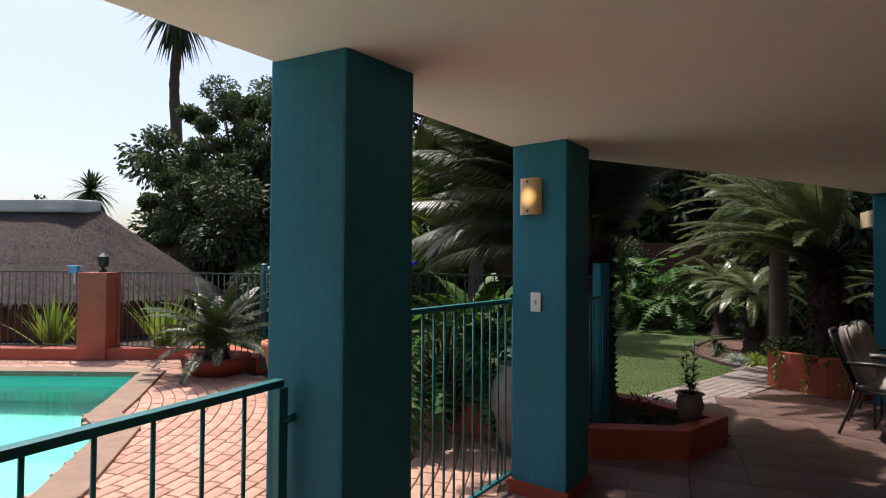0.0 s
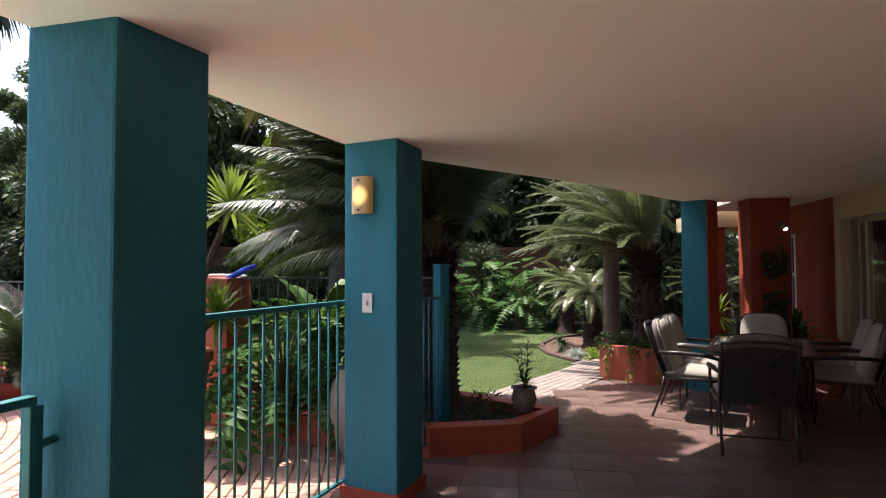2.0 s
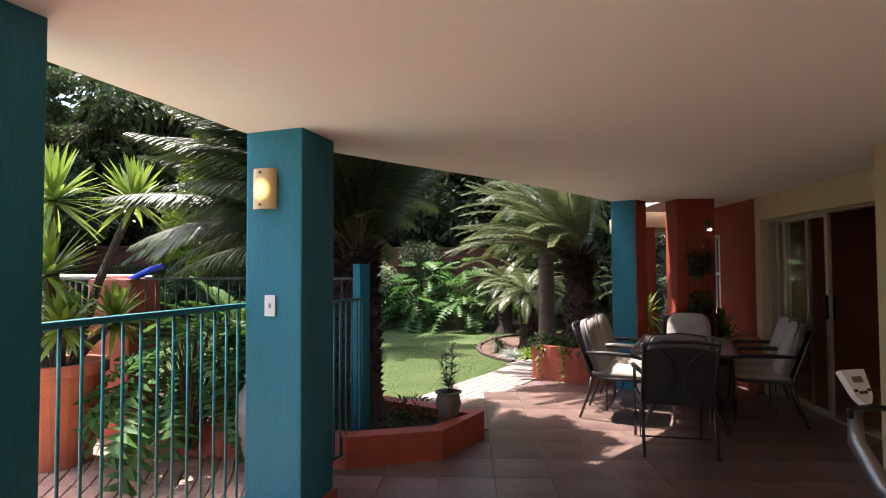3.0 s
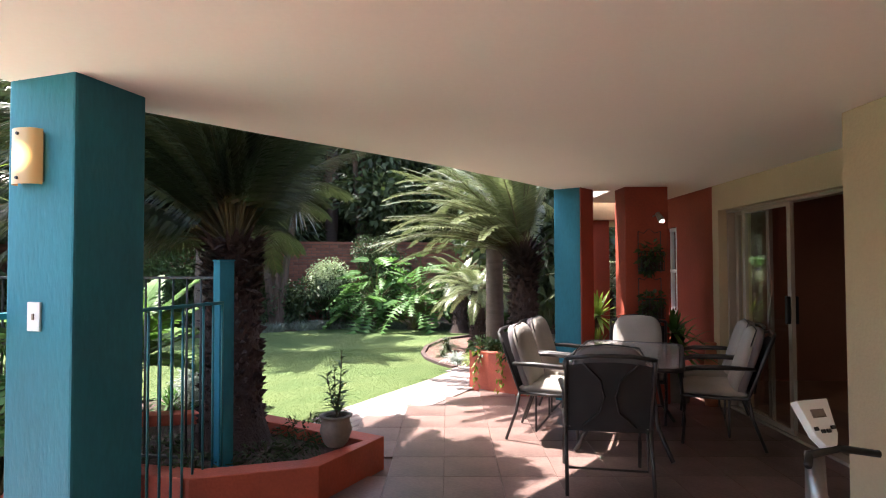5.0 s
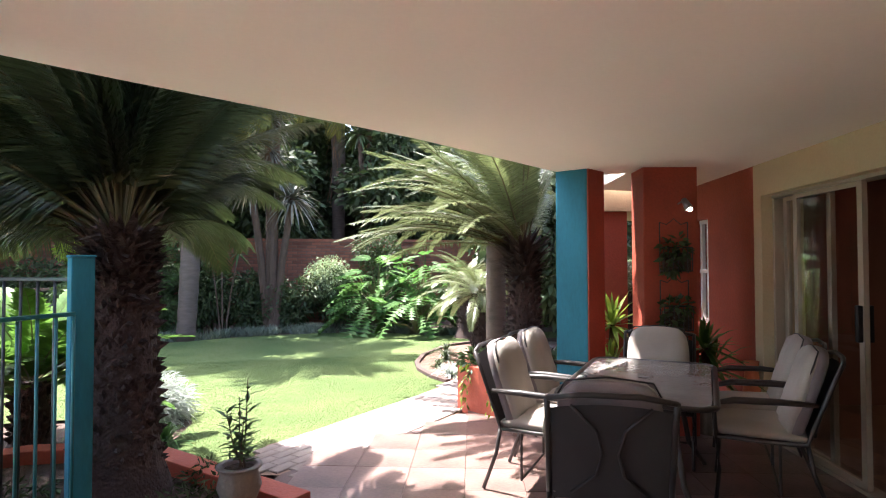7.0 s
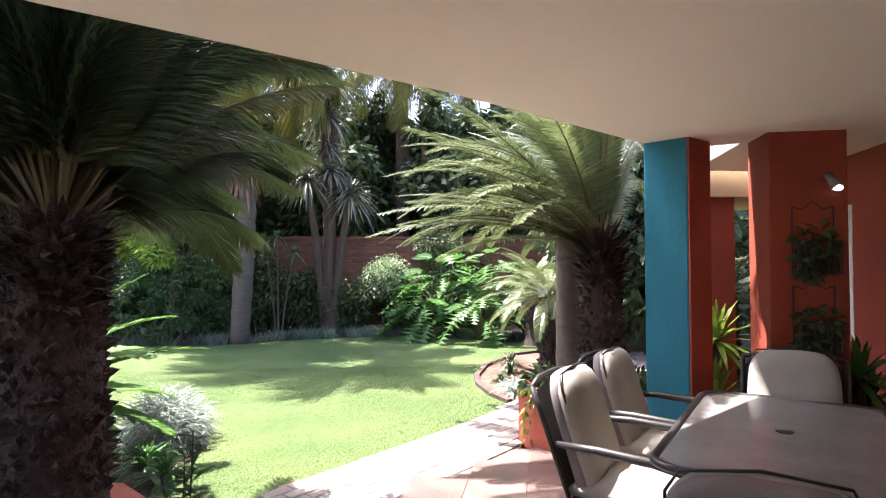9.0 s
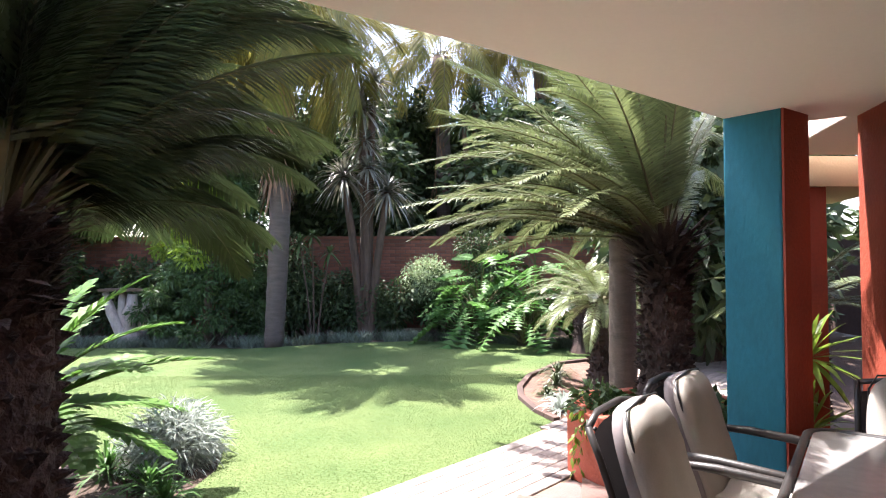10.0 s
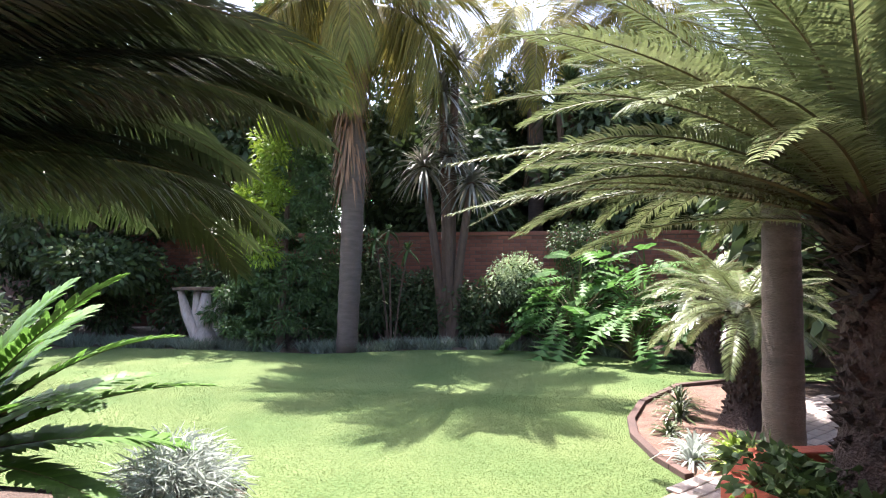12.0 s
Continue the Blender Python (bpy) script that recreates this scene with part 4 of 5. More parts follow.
def patio_chair(label, p, facing):
    """Faces +x: sling back, arms, legs and a long cushion."""
    ch = thing("patio_chair", label, "chair", (p.x, p.y, 0), facing, group="chairs round the patio table")
    hw = 0.27
    for s in (-1, 1):
        y = s * hw
        part("side_frame", Shape().tube([(-0.42, y, 0.90), (-0.375, y, 0.79), (-0.27, y, 0.5), (-0.24, y, 0.41), (0.0, y, 0.405), (0.24, y, 0.41)], 0.014, 8), CHAIR_METAL, ch, smooth=True)
        part("back_leg", Shape().tube([(-0.24, y, 0.42), (-0.27, y, 0.25), (-0.36, y, 0.008)], 0.013, 8), CHAIR_METAL, ch, smooth=True)
        part("front_leg", Shape().tube([(0.26, y, 0.62), (0.245, y, 0.42), (0.23, y, 0.2), (0.25, y, 0.008)], 0.013, 8), CHAIR_METAL, ch, smooth=True)
        part("armrest", Shape().tube([(-0.30, y, 0.65), (-0.1, y * 1.06, 0.655), (0.14, y * 1.08, 0.645), (0.27, y * 1.04, 0.61)], [0.014, 0.021, 0.022, 0.013], 8), CHAIR_METAL, ch, smooth=True)
    bk = Shape()
    nx, nz = 8, 10
    for j in range(nz + 1):
        z = 0.40 + 0.48 * j / nz
        xx = -0.24 - 0.17 * ((z - 0.40) / 0.48) ** 1.1
        for i in range(nx + 1):
            u = 2 * i / nx - 1
            bk.v.append((xx - 0.03 * (1 - u * u), u * (hw - 0.01), z - (0.03 * u * u if j == nz else 0)))
    for j in range(nz):
        for i in range(nx):
            a = j * (nx + 1) + i
            bk.f.append((a, a + 1, a + nx + 2, a + nx + 1))
    back = part("backrest", bk, MESH, ch, "black sling back", smooth=True)
    rib = Shape()
    for s in (-1, 1):
        rib.tube([(-0.29, s * 0.17, 0.44), (-0.325, s * 0.06, 0.54), (-0.37, s * 0.035, 0.65), (-0.41, s * 0.06, 0.76), (-0.435, s * 0.17, 0.87)], 0.008, 6)
    part("seam", rib, MESH, back, smooth=True)
    part("top_rail", Shape().tube([(-0.42, -hw, 0.895), (-0.445, -0.12, 0.92), (-0.445, 0.12, 0.92), (-0.42, hw, 0.895)], 0.014, 8), CHAIR_METAL, ch, smooth=True)
    part("seat", Shape().box((0.0, 0, 0.40), (0.48, 0.52, 0.012)), MESH, ch)
    part("front_rail", Shape().tube([(0.25, -hw, 0.40), (0.25, hw, 0.40)], 0.013, 8), CHAIR_METAL, ch)
    part("floor_stretcher", Shape().tube([(-0.1, -hw, 0.40), (-0.1, -hw, 0.10), (-0.1, hw, 0.10), (-0.1, hw, 0.40)], 0.009, 6), CHAIR_METAL, ch)
    part("seat_cushion", pad(0.50, 0.50, 0.06), CUSHION, ch, "taupe fabric", smooth=True, m=pose(0.0, 0, 0.435))
    m = pose(-0.235, 0, 0.695) @ Matrix(((0, -0.31, 0.95, 0), (1, 0, 0, 0), (0, 0.95, 0.31, 0), (0, 0, 0, 1)))
    bc = part("back_cushion", pad(0.47, 0.56, 0.075, 0.025, 14, 16, 0.08, 0.25), CUSHION, ch, "padded taupe fabric with a tufted middle", smooth=True, m=m)
    part("cushion_base", pad(0.475, 0.57, 0.09, 0.0, 14, 16, 0.08, 0.25), CUSHION_DARK, bc, "mauve-grey back and sides", smooth=True, m=pose(0, 0, -0.03))
    pip = [(-0.225, 0.13, 0.012), (-0.225, 0.2, 0.012), (-0.19, 0.27, 0.008), (0, 0.287, 0.02), (0.19, 0.27, 0.008), (0.225, 0.2, 0.012), (0.225, 0.13, 0.012)]
    part("piping", Shape().tube(pip, 0.005, 6), BLACK, bc, "dark piping", smooth=True)
    return ch


base_chair = patio_chair("dark metal patio chair with a black sling back", Vector((4.24, 5.27)), 64)
for d, nn, face, lab in ((-0.22, -0.60, -38, "dark metal patio chair with a sunlit taupe cushion"), (0.45, -0.60, -40, "dark metal patio chair with a sunlit taupe cushion"),
                         (0.66, 0.02, 231.7, "dark metal patio chair with a dappled cushion, before the red pier"),
                         (0.20, 0.68, 141, "dark metal patio chair with a shaded taupe cushion"), (0.80, 0.68, 143, "dark metal patio chair with a shaded taupe cushion")):
    q = TC + TD * d + TN * nn
    tagged(copy_thing(base_chair, pose(q.x, q.y, 0, 0, 0, face)), lab)

# column lamp and switch: on the face of the second column
fd = Vector((0.82, -0.56)).normalized()
fn = Vector((-fd.y, fd.x)) * -1
ang = math.degrees(math.atan2(fd.y, fd.x))
AMBER = bpy.data.materials.new("lit_amber_glass")
AMBER.use_nodes = True
ab = AMBER.node_tree.nodes["Principled BSDF"]
ab.inputs["Base Color"].default_value, ab.inputs["Roughness"].default_value = (0.45, 0.31, 0.16, 1), 0.35
ag, at_ = AMBER.node_tree.nodes.new("ShaderNodeTexGradient"), AMBER.node_tree.nodes.new("ShaderNodeTexCoord")
am = AMBER.node_tree.nodes.new("ShaderNodeMapping")
am.inputs["Location"].default_value = (0.0, 0.0, 0.05)
am.inputs["Scale"].default_value = (15, 3, 13)
ag.gradient_type = "SPHERICAL"
AMBER.node_tree.links.new(at_.outputs["Object"], am.inputs[0])
AMBER.node_tree.links.new(am.outputs[0], ag.inputs[0])
mr = AMBER.node_tree.nodes.new("ShaderNodeMapRange")
mr.inputs["To Min"].default_value, mr.inputs["To Max"].default_value = 0.03, 1.3
AMBER.node_tree.links.new(ag.outputs["Fac"], mr.inputs["Value"])
ab.inputs["Emission Color"].default_value = (1.0, 0.55, 0.16, 1)
AMBER.node_tree.links.new(mr.outputs[0], ab.inputs["Emission Strength"])
lp = Vector((0.90, 4.70)) + fd * 0.155
lamp = thing("wall_lamp", "lit amber glass wall lamp on the teal column", "lamp", (lp.x, lp.y, 1.965), ang)
ls = Shape()
for i in range(13):
    a = math.pi * i / 12
    for z in (-0.12, 0.12):
        ls.v.append((-0.075 * math.cos(a), -0.012 - 0.055 * math.sin(a) ** 0.7, z))
ls.f = [(2 * i, 2 * i + 2, 2 * i + 3, 2 * i + 1) for i in range(12)]
part("shade", ls, AMBER, lamp, "curved amber glass", smooth=True)
part("back_plate", Shape().box((0, -0.006, 0), (0.13, 0.012, 0.22)), STEEL, lamp)
for z in (-0.095, 0.095):
    part("screw", Shape().tube([(0.0, -0.060, z), (0.0, -0.074, z)], 0.007, 10), BLACK, lamp, "dark screw cap")
sp = Vector((0.90, 4.70)) + fd * 0.185
sw = thing("light_switch", "white plastic light switch on the teal column", "switch", (sp.x, sp.y, 1.275), ang)
part("plate", Shape().box((0, -0.006, 0), (0.075, 0.010, 0.125)), WHITE, sw, bevel=0.003)
part("rocker", Shape().box((0, -0.013, 0), (0.012, 0.008, 0.028)), ALU, sw, bevel=0.002)

# on the pier: wire baskets and a spotlight
pang = math.degrees(math.atan2(pv.y, pv.x))
def basket(z, seed):
    o = pil + pv * 0.255
    b = thing("wire_basket", "black wire wall basket with trailing dark plants on the red pier", "planter", (o.x, o.y, z), pang, group="wall baskets")
    w = Shape()
    for zz in (0.0, 0.2):
        w.tube([(-0.12, -0.01, zz), (-0.12, -0.1, zz), (0.12, -0.1, zz), (0.12, -0.01, zz), (-0.12, -0.01, zz)], 0.005, 5)
    for i in range(7):
        x = -0.12 + 0.04 * i
        w.tube([(x, -0.1, 0.0), (x, -0.1, 0.2)], 0.004, 5)
    for x in (-0.12, 0.12):
        w.tube([(x, -0.006, -0.02), (x, -0.006, 0.42)], 0.005, 5)
    w.tube([(-0.12, -0.006, 0.42), (-0.06, -0.006, 0.40), (0, -0.006, 0.45), (0.06, -0.006, 0.40), (0.12, -0.006, 0.42)], 0.004, 5)
    part("frame", w, BLACK, b)
    part("liner", Shape().box((0, -0.055, 0.08), (0.22, 0.08, 0.15)), SOIL, b)
    part("plant", leaf_cloud([(0, -0.06, 0.2, 0.13, 0.06, 0.10), (-0.05, -0.08, 0.06, 0.08, 0.04, 0.1)], 90, 0.07, random.Random(seed)), LEAF_DARK, b)


basket(1.42, 61)
basket(0.92, 62)
o = pil + pv * 0.30
spot = thing("spotlight", "small wall spotlight on the red pier", "lamp", (o.x, o.y, 2.0), pang)
part("arm", Shape().tube([(0, 0, 0), (0, -0.07, 0.01), (0.02, -0.1, -0.01)], 0.008, 6), STEEL, spot)
part("head", Shape().tube([(0.01, -0.09, 0.03), (0.03, -0.12, -0.03), (0.04, -0.13, -0.055)], [0.022, 0.032, 0.036], 14), STEEL, spot, smooth=True)
GLOW = bpy.data.materials.new("lamp_glow")
GLOW.use_nodes = True
GLOW.node_tree.nodes["Principled BSDF"].inputs["Emission Color"].default_value = (1, 0.9, 0.7, 1)
GLOW.node_tree.nodes["Principled BSDF"].inputs["Emission Strength"].default_value = 2
part("bulb", Shape().lathe([(0.0, -0.012), (0.026, -0.008), (0.028, 0.0), (0.0, 0.004)], 14), GLOW, spot, m=pose(0.041, -0.132, -0.057, -25, 20, 0))


def pot_shape(r, h, belly=1.15, lip=0.02):
    return [(r * 0.62, 0), (r * 0.85, h * 0.12), (r * belly, h * 0.5), (r * 0.98, h * 0.85), (r * 0.9, h * 0.93), (r * 0.98 + lip, h * 0.96), (r * 0.98 + lip, h), (r * 0.84, h), (r * 0.82, h * 0.9), (0, h * 0.88)]


olive = thing("potted_plant", "small leafy sapling in a round grey stoneware pot", "potted plant", (2.44, 5.80, 0.23))
part("pot", Shape().lathe(pot_shape(0.098, 0.215), 24), STONEWARE, olive, smooth=True)
part("soil", Shape().lathe([(0.0, 0.185), (0.085, 0.195), (0.0, 0.2)], 16), SOIL, olive)
st, lv, rnd = Shape(), Shape(), random.Random(4)
for i in range(4):
    a = i * 1.7
    tipz = (0.47, 0.36, 0.32, 0.28)[i]
    path = [(0.01 * i, 0, 0.19), (0.03 * math.cos(a), 0.03 * math.sin(a), 0.19 + tipz * 0.4), (0.07 * math.cos(a) - (0.03 if i == 0 else 0), 0.06 * math.sin(a), 0.19 + tipz)]
    st.tube(path, [0.006, 0.004, 0.002], 5)
    for k in range(26):
        t = 0.15 + 0.85 * k / 26
        p = Vector(path[0]).lerp(Vector(path[1]), t * 2) if t < 0.5 else Vector(path[1]).lerp(Vector(path[2]), t * 2 - 1)
        b = k * 2.4
        d = Vector((math.cos(b), math.sin(b), rnd.uniform(0.1, 0.8))).normalized()
        lv.leaf(p, d, d.cross(Vector((0, 0, 1))).normalized(), rnd.uniform(0.08, 0.13), 0.026, 0.25)
part("stem", st, BROWN_BARK, olive)
part("foliage", lv, LEAF, olive)["kind"] = "stuff"


def rosette(s, at, n, length, width, rnd, lo=-30, hi=85, droop=0.35):
    for i in range(n):
        t = (i + 0.5) / n
        az, el = i * 2.4 + rnd.uniform(-0.2, 0.2), radians(lo + (hi - lo) * t + rnd.uniform(-8, 8))
        d = Vector((math.cos(az) * math.cos(el), math.sin(az) * math.cos(el), math.sin(el)))
        sd = Vector((-math.sin(az), math.cos(az), 0))
        L = length * rnd.uniform(0.8, 1.1)
        b, dr = Vector(at), Vector((0, 0, -droop * L))
        w = sd * width / 2
        pts = [b, b + d * L * 0.35 + dr * 0.1, b + d * L * 0.7 + dr * 0.45, b + d * L + dr]
        o = len(s.v)
        nrm = d.cross(sd) * width * 0.25
        s.v.extend(tuple(q) for q in (pts[0] - w * 0.7, pts[0] + w * 0.7, pts[1] + w, pts[2] + w * 0.75, pts[3], pts[2] - w * 0.75, pts[1] - w, pts[1] + nrm * 0.5))
        s.f.extend([(o, o + 1, o + 2, o + 6), (o + 6, o + 2, o + 3, o + 5), (o + 5, o + 3, o + 4)])
    return s


def yucca(name, label, at, stems, mat, seed, pot=None, pot_mat=TERRACOTTA, n=46, length=0.5, width=0.04, droop=0.3, stem_r=0.035):
    rnd = random.Random(seed)
    th = thing(name, label, "plant", at)
    z0 = 0
    if pot:
        z0 = pot[1] * 0.88
        part("pot", Shape().lathe([(pot[0] * 0.72, 0), (pot[0] * 0.86, pot[1] * 0.5), (pot[0] * 0.97, pot[1] * 0.88), (pot[0] * 1.06, pot[1] * 0.89), (pot[0] * 1.06, pot[1]), (pot[0] * 0.93, pot[1]), (pot[0] * 0.9, z0), (0, z0)], 32), pot_mat, th, "terracotta pot", smooth=False)
        part("soil", Shape().lathe([(0, z0 + 0.001), (pot[0] * 0.89, z0 + 0.004), (0, z0 + 0.03)], 16), SOIL, th)
    for x, y, z, k in stems:
        part("stem", Shape().tube([(x * 0.15, y * 0.15, z0), (x * 0.5, y * 0.5, z0 + (z - z0) * 0.5), (x, y, z)], [stem_r * 1.2, stem_r, stem_r * 0.9], 8), BROWN_BARK, th)
        part("rosette", rosette(Shape(), (x, y, z), int(n), length * k, width, rnd, -35, 86, droop), mat, th)["kind"] = "stuff"
    return th


yucca("potted_yucca", "branching bright green yucca in a large terracotta pot", (-0.62, 6.12, 0), [(0.38, 0.52, 2.1, 1.0), (-0.1, 0.1, 2.05, 1.1), (-0.05, -0.1, 1.45, 1.0), (0.35, 0.15, 1.08, 0.75), (0.1, -0.2, 1.05, 0.8), (-0.4, 0.1, 1.2, 0.9)], YUCCA, 71, (0.33, 0.78), n=72, width=0.045, droop=0.12)
yucca("potted_yucca", "dark spiky plant in a pot between pier and doors", (6.22, 7.02, 0), [(0.02, 0, 0.55, 1.0), (-0.1, -0.08, 0.75, 0.8)], LEAF_GLOSS, 72, (0.17, 0.32), STONEWARE, 40, 0.5, 0.045)
# added vase shape, in place of a red strip of sunlight by the doors
single("red_strip_vase", Shape().lathe([(0.06, 0), (0.085, 0.15), (0.07, 0.42), (0.05, 0.6), (0.06, 0.66), (0.05, 0.66), (0.03, 0.5), (0, 0.45)], 20), TERRACOTTA, "added red vase in place of a sunlit red strip by the doors", "vase", (6.42, 6.74, 0), smooth=True)
urn = single("urn", Shape().lathe([(0.13, 0), (0.2, 0.15), (0.25, 0.38), (0.22, 0.58), (0.16, 0.67), (0.19, 0.71), (0.16, 0.71), (0.13, 0.6), (0, 0.52)], 28), STONEWARE, "large grey stoneware urn behind the railing", "urn", (1.0, 5.52, 0), smooth=True)


def lobed_leaf(length, width, seed):
    rnd = random.Random(seed)
    s = Shape()
    n = 6
    s.tube([(0, 0, 0), (-length * 0.45, 0, -length * 0.55)], 0.006, 4)
    mid = [Vector((length * i / n, 0, -0.30 * length * (i / n) ** 2)) for i in range(n + 1)]
    for i in range(n):
        w = width * 0.5 * math.sin(math.pi * (0.12 + 0.8 * i / n)) ** 0.7
        for sg in (-1, 1):
            tip = mid[i] + Vector((length * (0.10 + 0.14 * i / n), sg * w * rnd.uniform(0.85, 1.1), -0.15 * w - 0.25 * length * (i / n) ** 2 * 0.4))
            a, b, c = mid[i], mid[i + 1], (mid[i].lerp(mid[i + 1], 0.5) + tip) * 0.5
            e = Vector((length * 0.07, 0, 0.012))
            s.add([a, b, c + e, tip, c - e], [(0, 1, 2, 4), (4, 2, 3)] if sg > 0 else [(4, 2, 1, 0), (3, 2, 4)])
    return s.mesh("leaf", LEAF_GLOSS)


PHIL = [lobed_leaf(0.46, 0.4, 1), lobed_leaf(0.4, 0.36, 2)]
def philodendron(label, at, count, spread, height, seed, k=1.0):
    rnd = random.Random(seed)
    th = thing("philodendron", label, "plant", at)
    stalks = Shape()
    spots = []
    for i in range(count):
        az = i * 2.4 + rnd.uniform(-0.3, 0.3)
        r = spread * math.sqrt((i + 0.5) / count) * rnd.uniform(0.7, 1.1)
        z = height * (1 - 0.75 * (r / spread) ** 1.5) * rnd.uniform(0.75, 1.05) + 0.08
        p = Vector((r * math.cos(az), r * math.sin(az), z))
        stalks.tube([(0, 0, 0.05), (p.x * 0.4, p.y * 0.4, z * 0.7), p], [0.012, 0.01, 0.006], 4, False)
        spots.append((p, az, r))
    part("stalk", stalks, RACHIS, th)["kind"] = "stuff"
    for p, az, r in spots:
        s = k * rnd.uniform(0.75, 1.15)
        part("leaf", rnd.choice(PHIL), None, th, m=pose(*p, 0, 0, math.degrees(az)) @ pose(0, 0, 0, rnd.uniform(-25, 25), -25 + 65 * r / spread + rnd.uniform(-15, 15), rnd.uniform(-20, 20)) @ Matrix.Diagonal((s, s, s, 1)))


philodendron("glossy green philodendron spilling over the red kerb", (0.36, 6.0, 0), 84, 0.6, 1.12, 81, 0.8)
for i, (x, y, h, sp, c) in enumerate(((4.3, 15.9, 1.7, 0.9, 40), (5.3, 15.3, 1.8, 0.95, 42), (6.3, 14.9, 1.6, 0.9, 36), (4.0, 15.3, 0.9, 0.7, 26), (5.0, 14.6, 0.9, 0.7, 26), (7.4, 14.9, 1.7, 0.9, 34))):
    philodendron("dark glossy philodendron against the garden wall", (x, y, -0.05), c, sp, h, 82 + i, 1.25)


# ---- pool side ----
LAPA = (-10.3, 13.4)
th = thing("thatched_lapa", "low thatched garden hut with a grey cement ridge beyond the pool", "hut", (LAPA[0], LAPA[1], -0.1))
roof, rows, seg = Shape(), 14, 64
rnd = random.Random(9)
for j in range(rows + 1):
    t = j / rows
    for i in range(seg):
        a = 2 * math.pi * i / seg
        c, s_ = math.cos(a), math.sin(a)
        x = (1.7 if c > 0 else -1.7) * abs(c) ** 0.5 * (1 - t) + 4.9 * c * t
        y = 2.9 * s_ * t
        z = 2.95 - 2.15 * t ** 0.96 + rnd.uniform(-0.02, 0.02)
        roof.v.append((x, y, z))
roof.f = [(j * seg + i, (j + 1) * seg + i, (j + 1) * seg + (i + 1) % seg, j * seg + (i + 1) % seg) for j in range(rows) for i in range(seg)]
roof.f.append(tuple(rows * seg + i for i in range(seg)))
part("roof", roof, THATCH, th, "weathered grey-brown thatch")
straw = Shape()
for i in range(9000):
    t, a = math.sqrt(rnd.random()), rnd.uniform(0, 6.283)
    c, s_ = math.cos(a), math.sin(a)
    p = Vector(((1.7 if c > 0 else -1.7) * abs(c) ** 0.5 * (1 - t) + 4.9 * c * t, 2.9 * s_ * t, 2.95 - 2.15 * t ** 0.96))
    d = Vector((c * 3.2, s_ * 2.9, -2.3)).normalized()
    straw.leaf(p + Vector((0, 0, 0.02)), d, Vector((-s_, c, 0)), rnd.uniform(0.12, 0.3), 0.02, 0.0)
part("straw", straw, THATCH, th)
part("ridge", Shape().prism([(-2.0, -0.42), (1.6, -0.42), (1.95, 0), (1.6, 0.42), (-2.0, 0.42)], 2.72, 3.02), RIDGE, th, "grey cement ridge", bevel=0.07)
part("wall", Shape().prism([(4.2 * math.cos(i * math.pi / 12), 2.35 * math.sin(i * math.pi / 12)) for i in range(24)], 0, 0.95), BRICKS, th, "red brick")
for i, (x, y, s) in enumerate(((-4.55, 9.75, 1.0), (-6.35, 9.55, 0.9), (-6.0, 9.9, 0.7), (-4.2, 9.95, 0.7))):
    f = single("flax_plant", rosette(Shape(), (0, 0, 0), 44, 1.35 * s, 0.06, random.Random(i), 48, 88, 0.18), YUCCA, "spiky green flax plant behind the pool fence", "plant", (x, y, -0.06))
single("planter_bowl", Shape().lathe([(0.30, 0), (0.42, 0.1), (0.46, 0.24), (0.42, 0.24), (0.38, 0.18), (0, 0.18)], 28), RUST, "wide low red planter bowl by the pool", "planter", (-2.95, 8.3, 0), smooth=True)
single("terracotta_pot", Shape().lathe([(0.2, 0), (0.3, 0.5), (0.33, 0.5), (0.33, 0.58), (0.28, 0.58), (0.26, 0.5), (0, 0.48)], 24), TERRACOTTA, "tall terracotta pot by the pool fence", "pot", (-1.62, 7.45, 0), smooth=True)
single("gate_pillar", Shape().box((0, 0, 0.705), (0.42, 0.40, 1.41)), KERB, "square rust red plastered fence pillar behind the yucca", "pillar", (-0.36, 6.86, 0), -25, bevel=0.015)
net = thing("pool_net", "white pool pole with a blue brush lying along the fence", "pool tool", (0, 0, 0))
part("pole", Shape().tube([(-1.9, 7.45, 1.455), (-0.1, 6.72, 1.425)], 0.014, 8), WHITE, net)
part("pole", Shape().tube([(-1.9, 7.5, 1.43), (-0.25, 6.72, 1.437)], 0.012, 8), WHITE, net)
part("brush", Shape().tube([(-0.28, 6.70, 1.40), (-0.10, 6.66, 1.49), (0.0, 6.64, 1.525)], [0.028, 0.03, 0.026], 8), BLUE, net, "blue plastic")
single("pool_float", Shape().box((0, 0, 1.37), (0.13, 0.09, 0.10), taper=0.8).box((0, 0, 1.43), (0.17, 0.12, 0.02)), SKYBLUE, "light blue plastic bucket on the fence", "pool tool", (-5.72, 9.2, 0), bevel=0.01)
part("shaft", Shape().tube([(0, 0, 1.32), (0, 0, 1.15)], 0.012, 6), WHITE, bpy.data.objects["pool_float"])
single("fence_lantern", Shape().lathe([(0.06, 0), (0.05, 0.03), (0.02, 0.06), (0.07, 0.1), (0.08, 0.22), (0.10, 0.24), (0.03, 0.3), (0, 0.34)], 8), BLACK, "dark metal lantern on the fence pillar", "lamp", (-5.25, 9.2, 1.34))

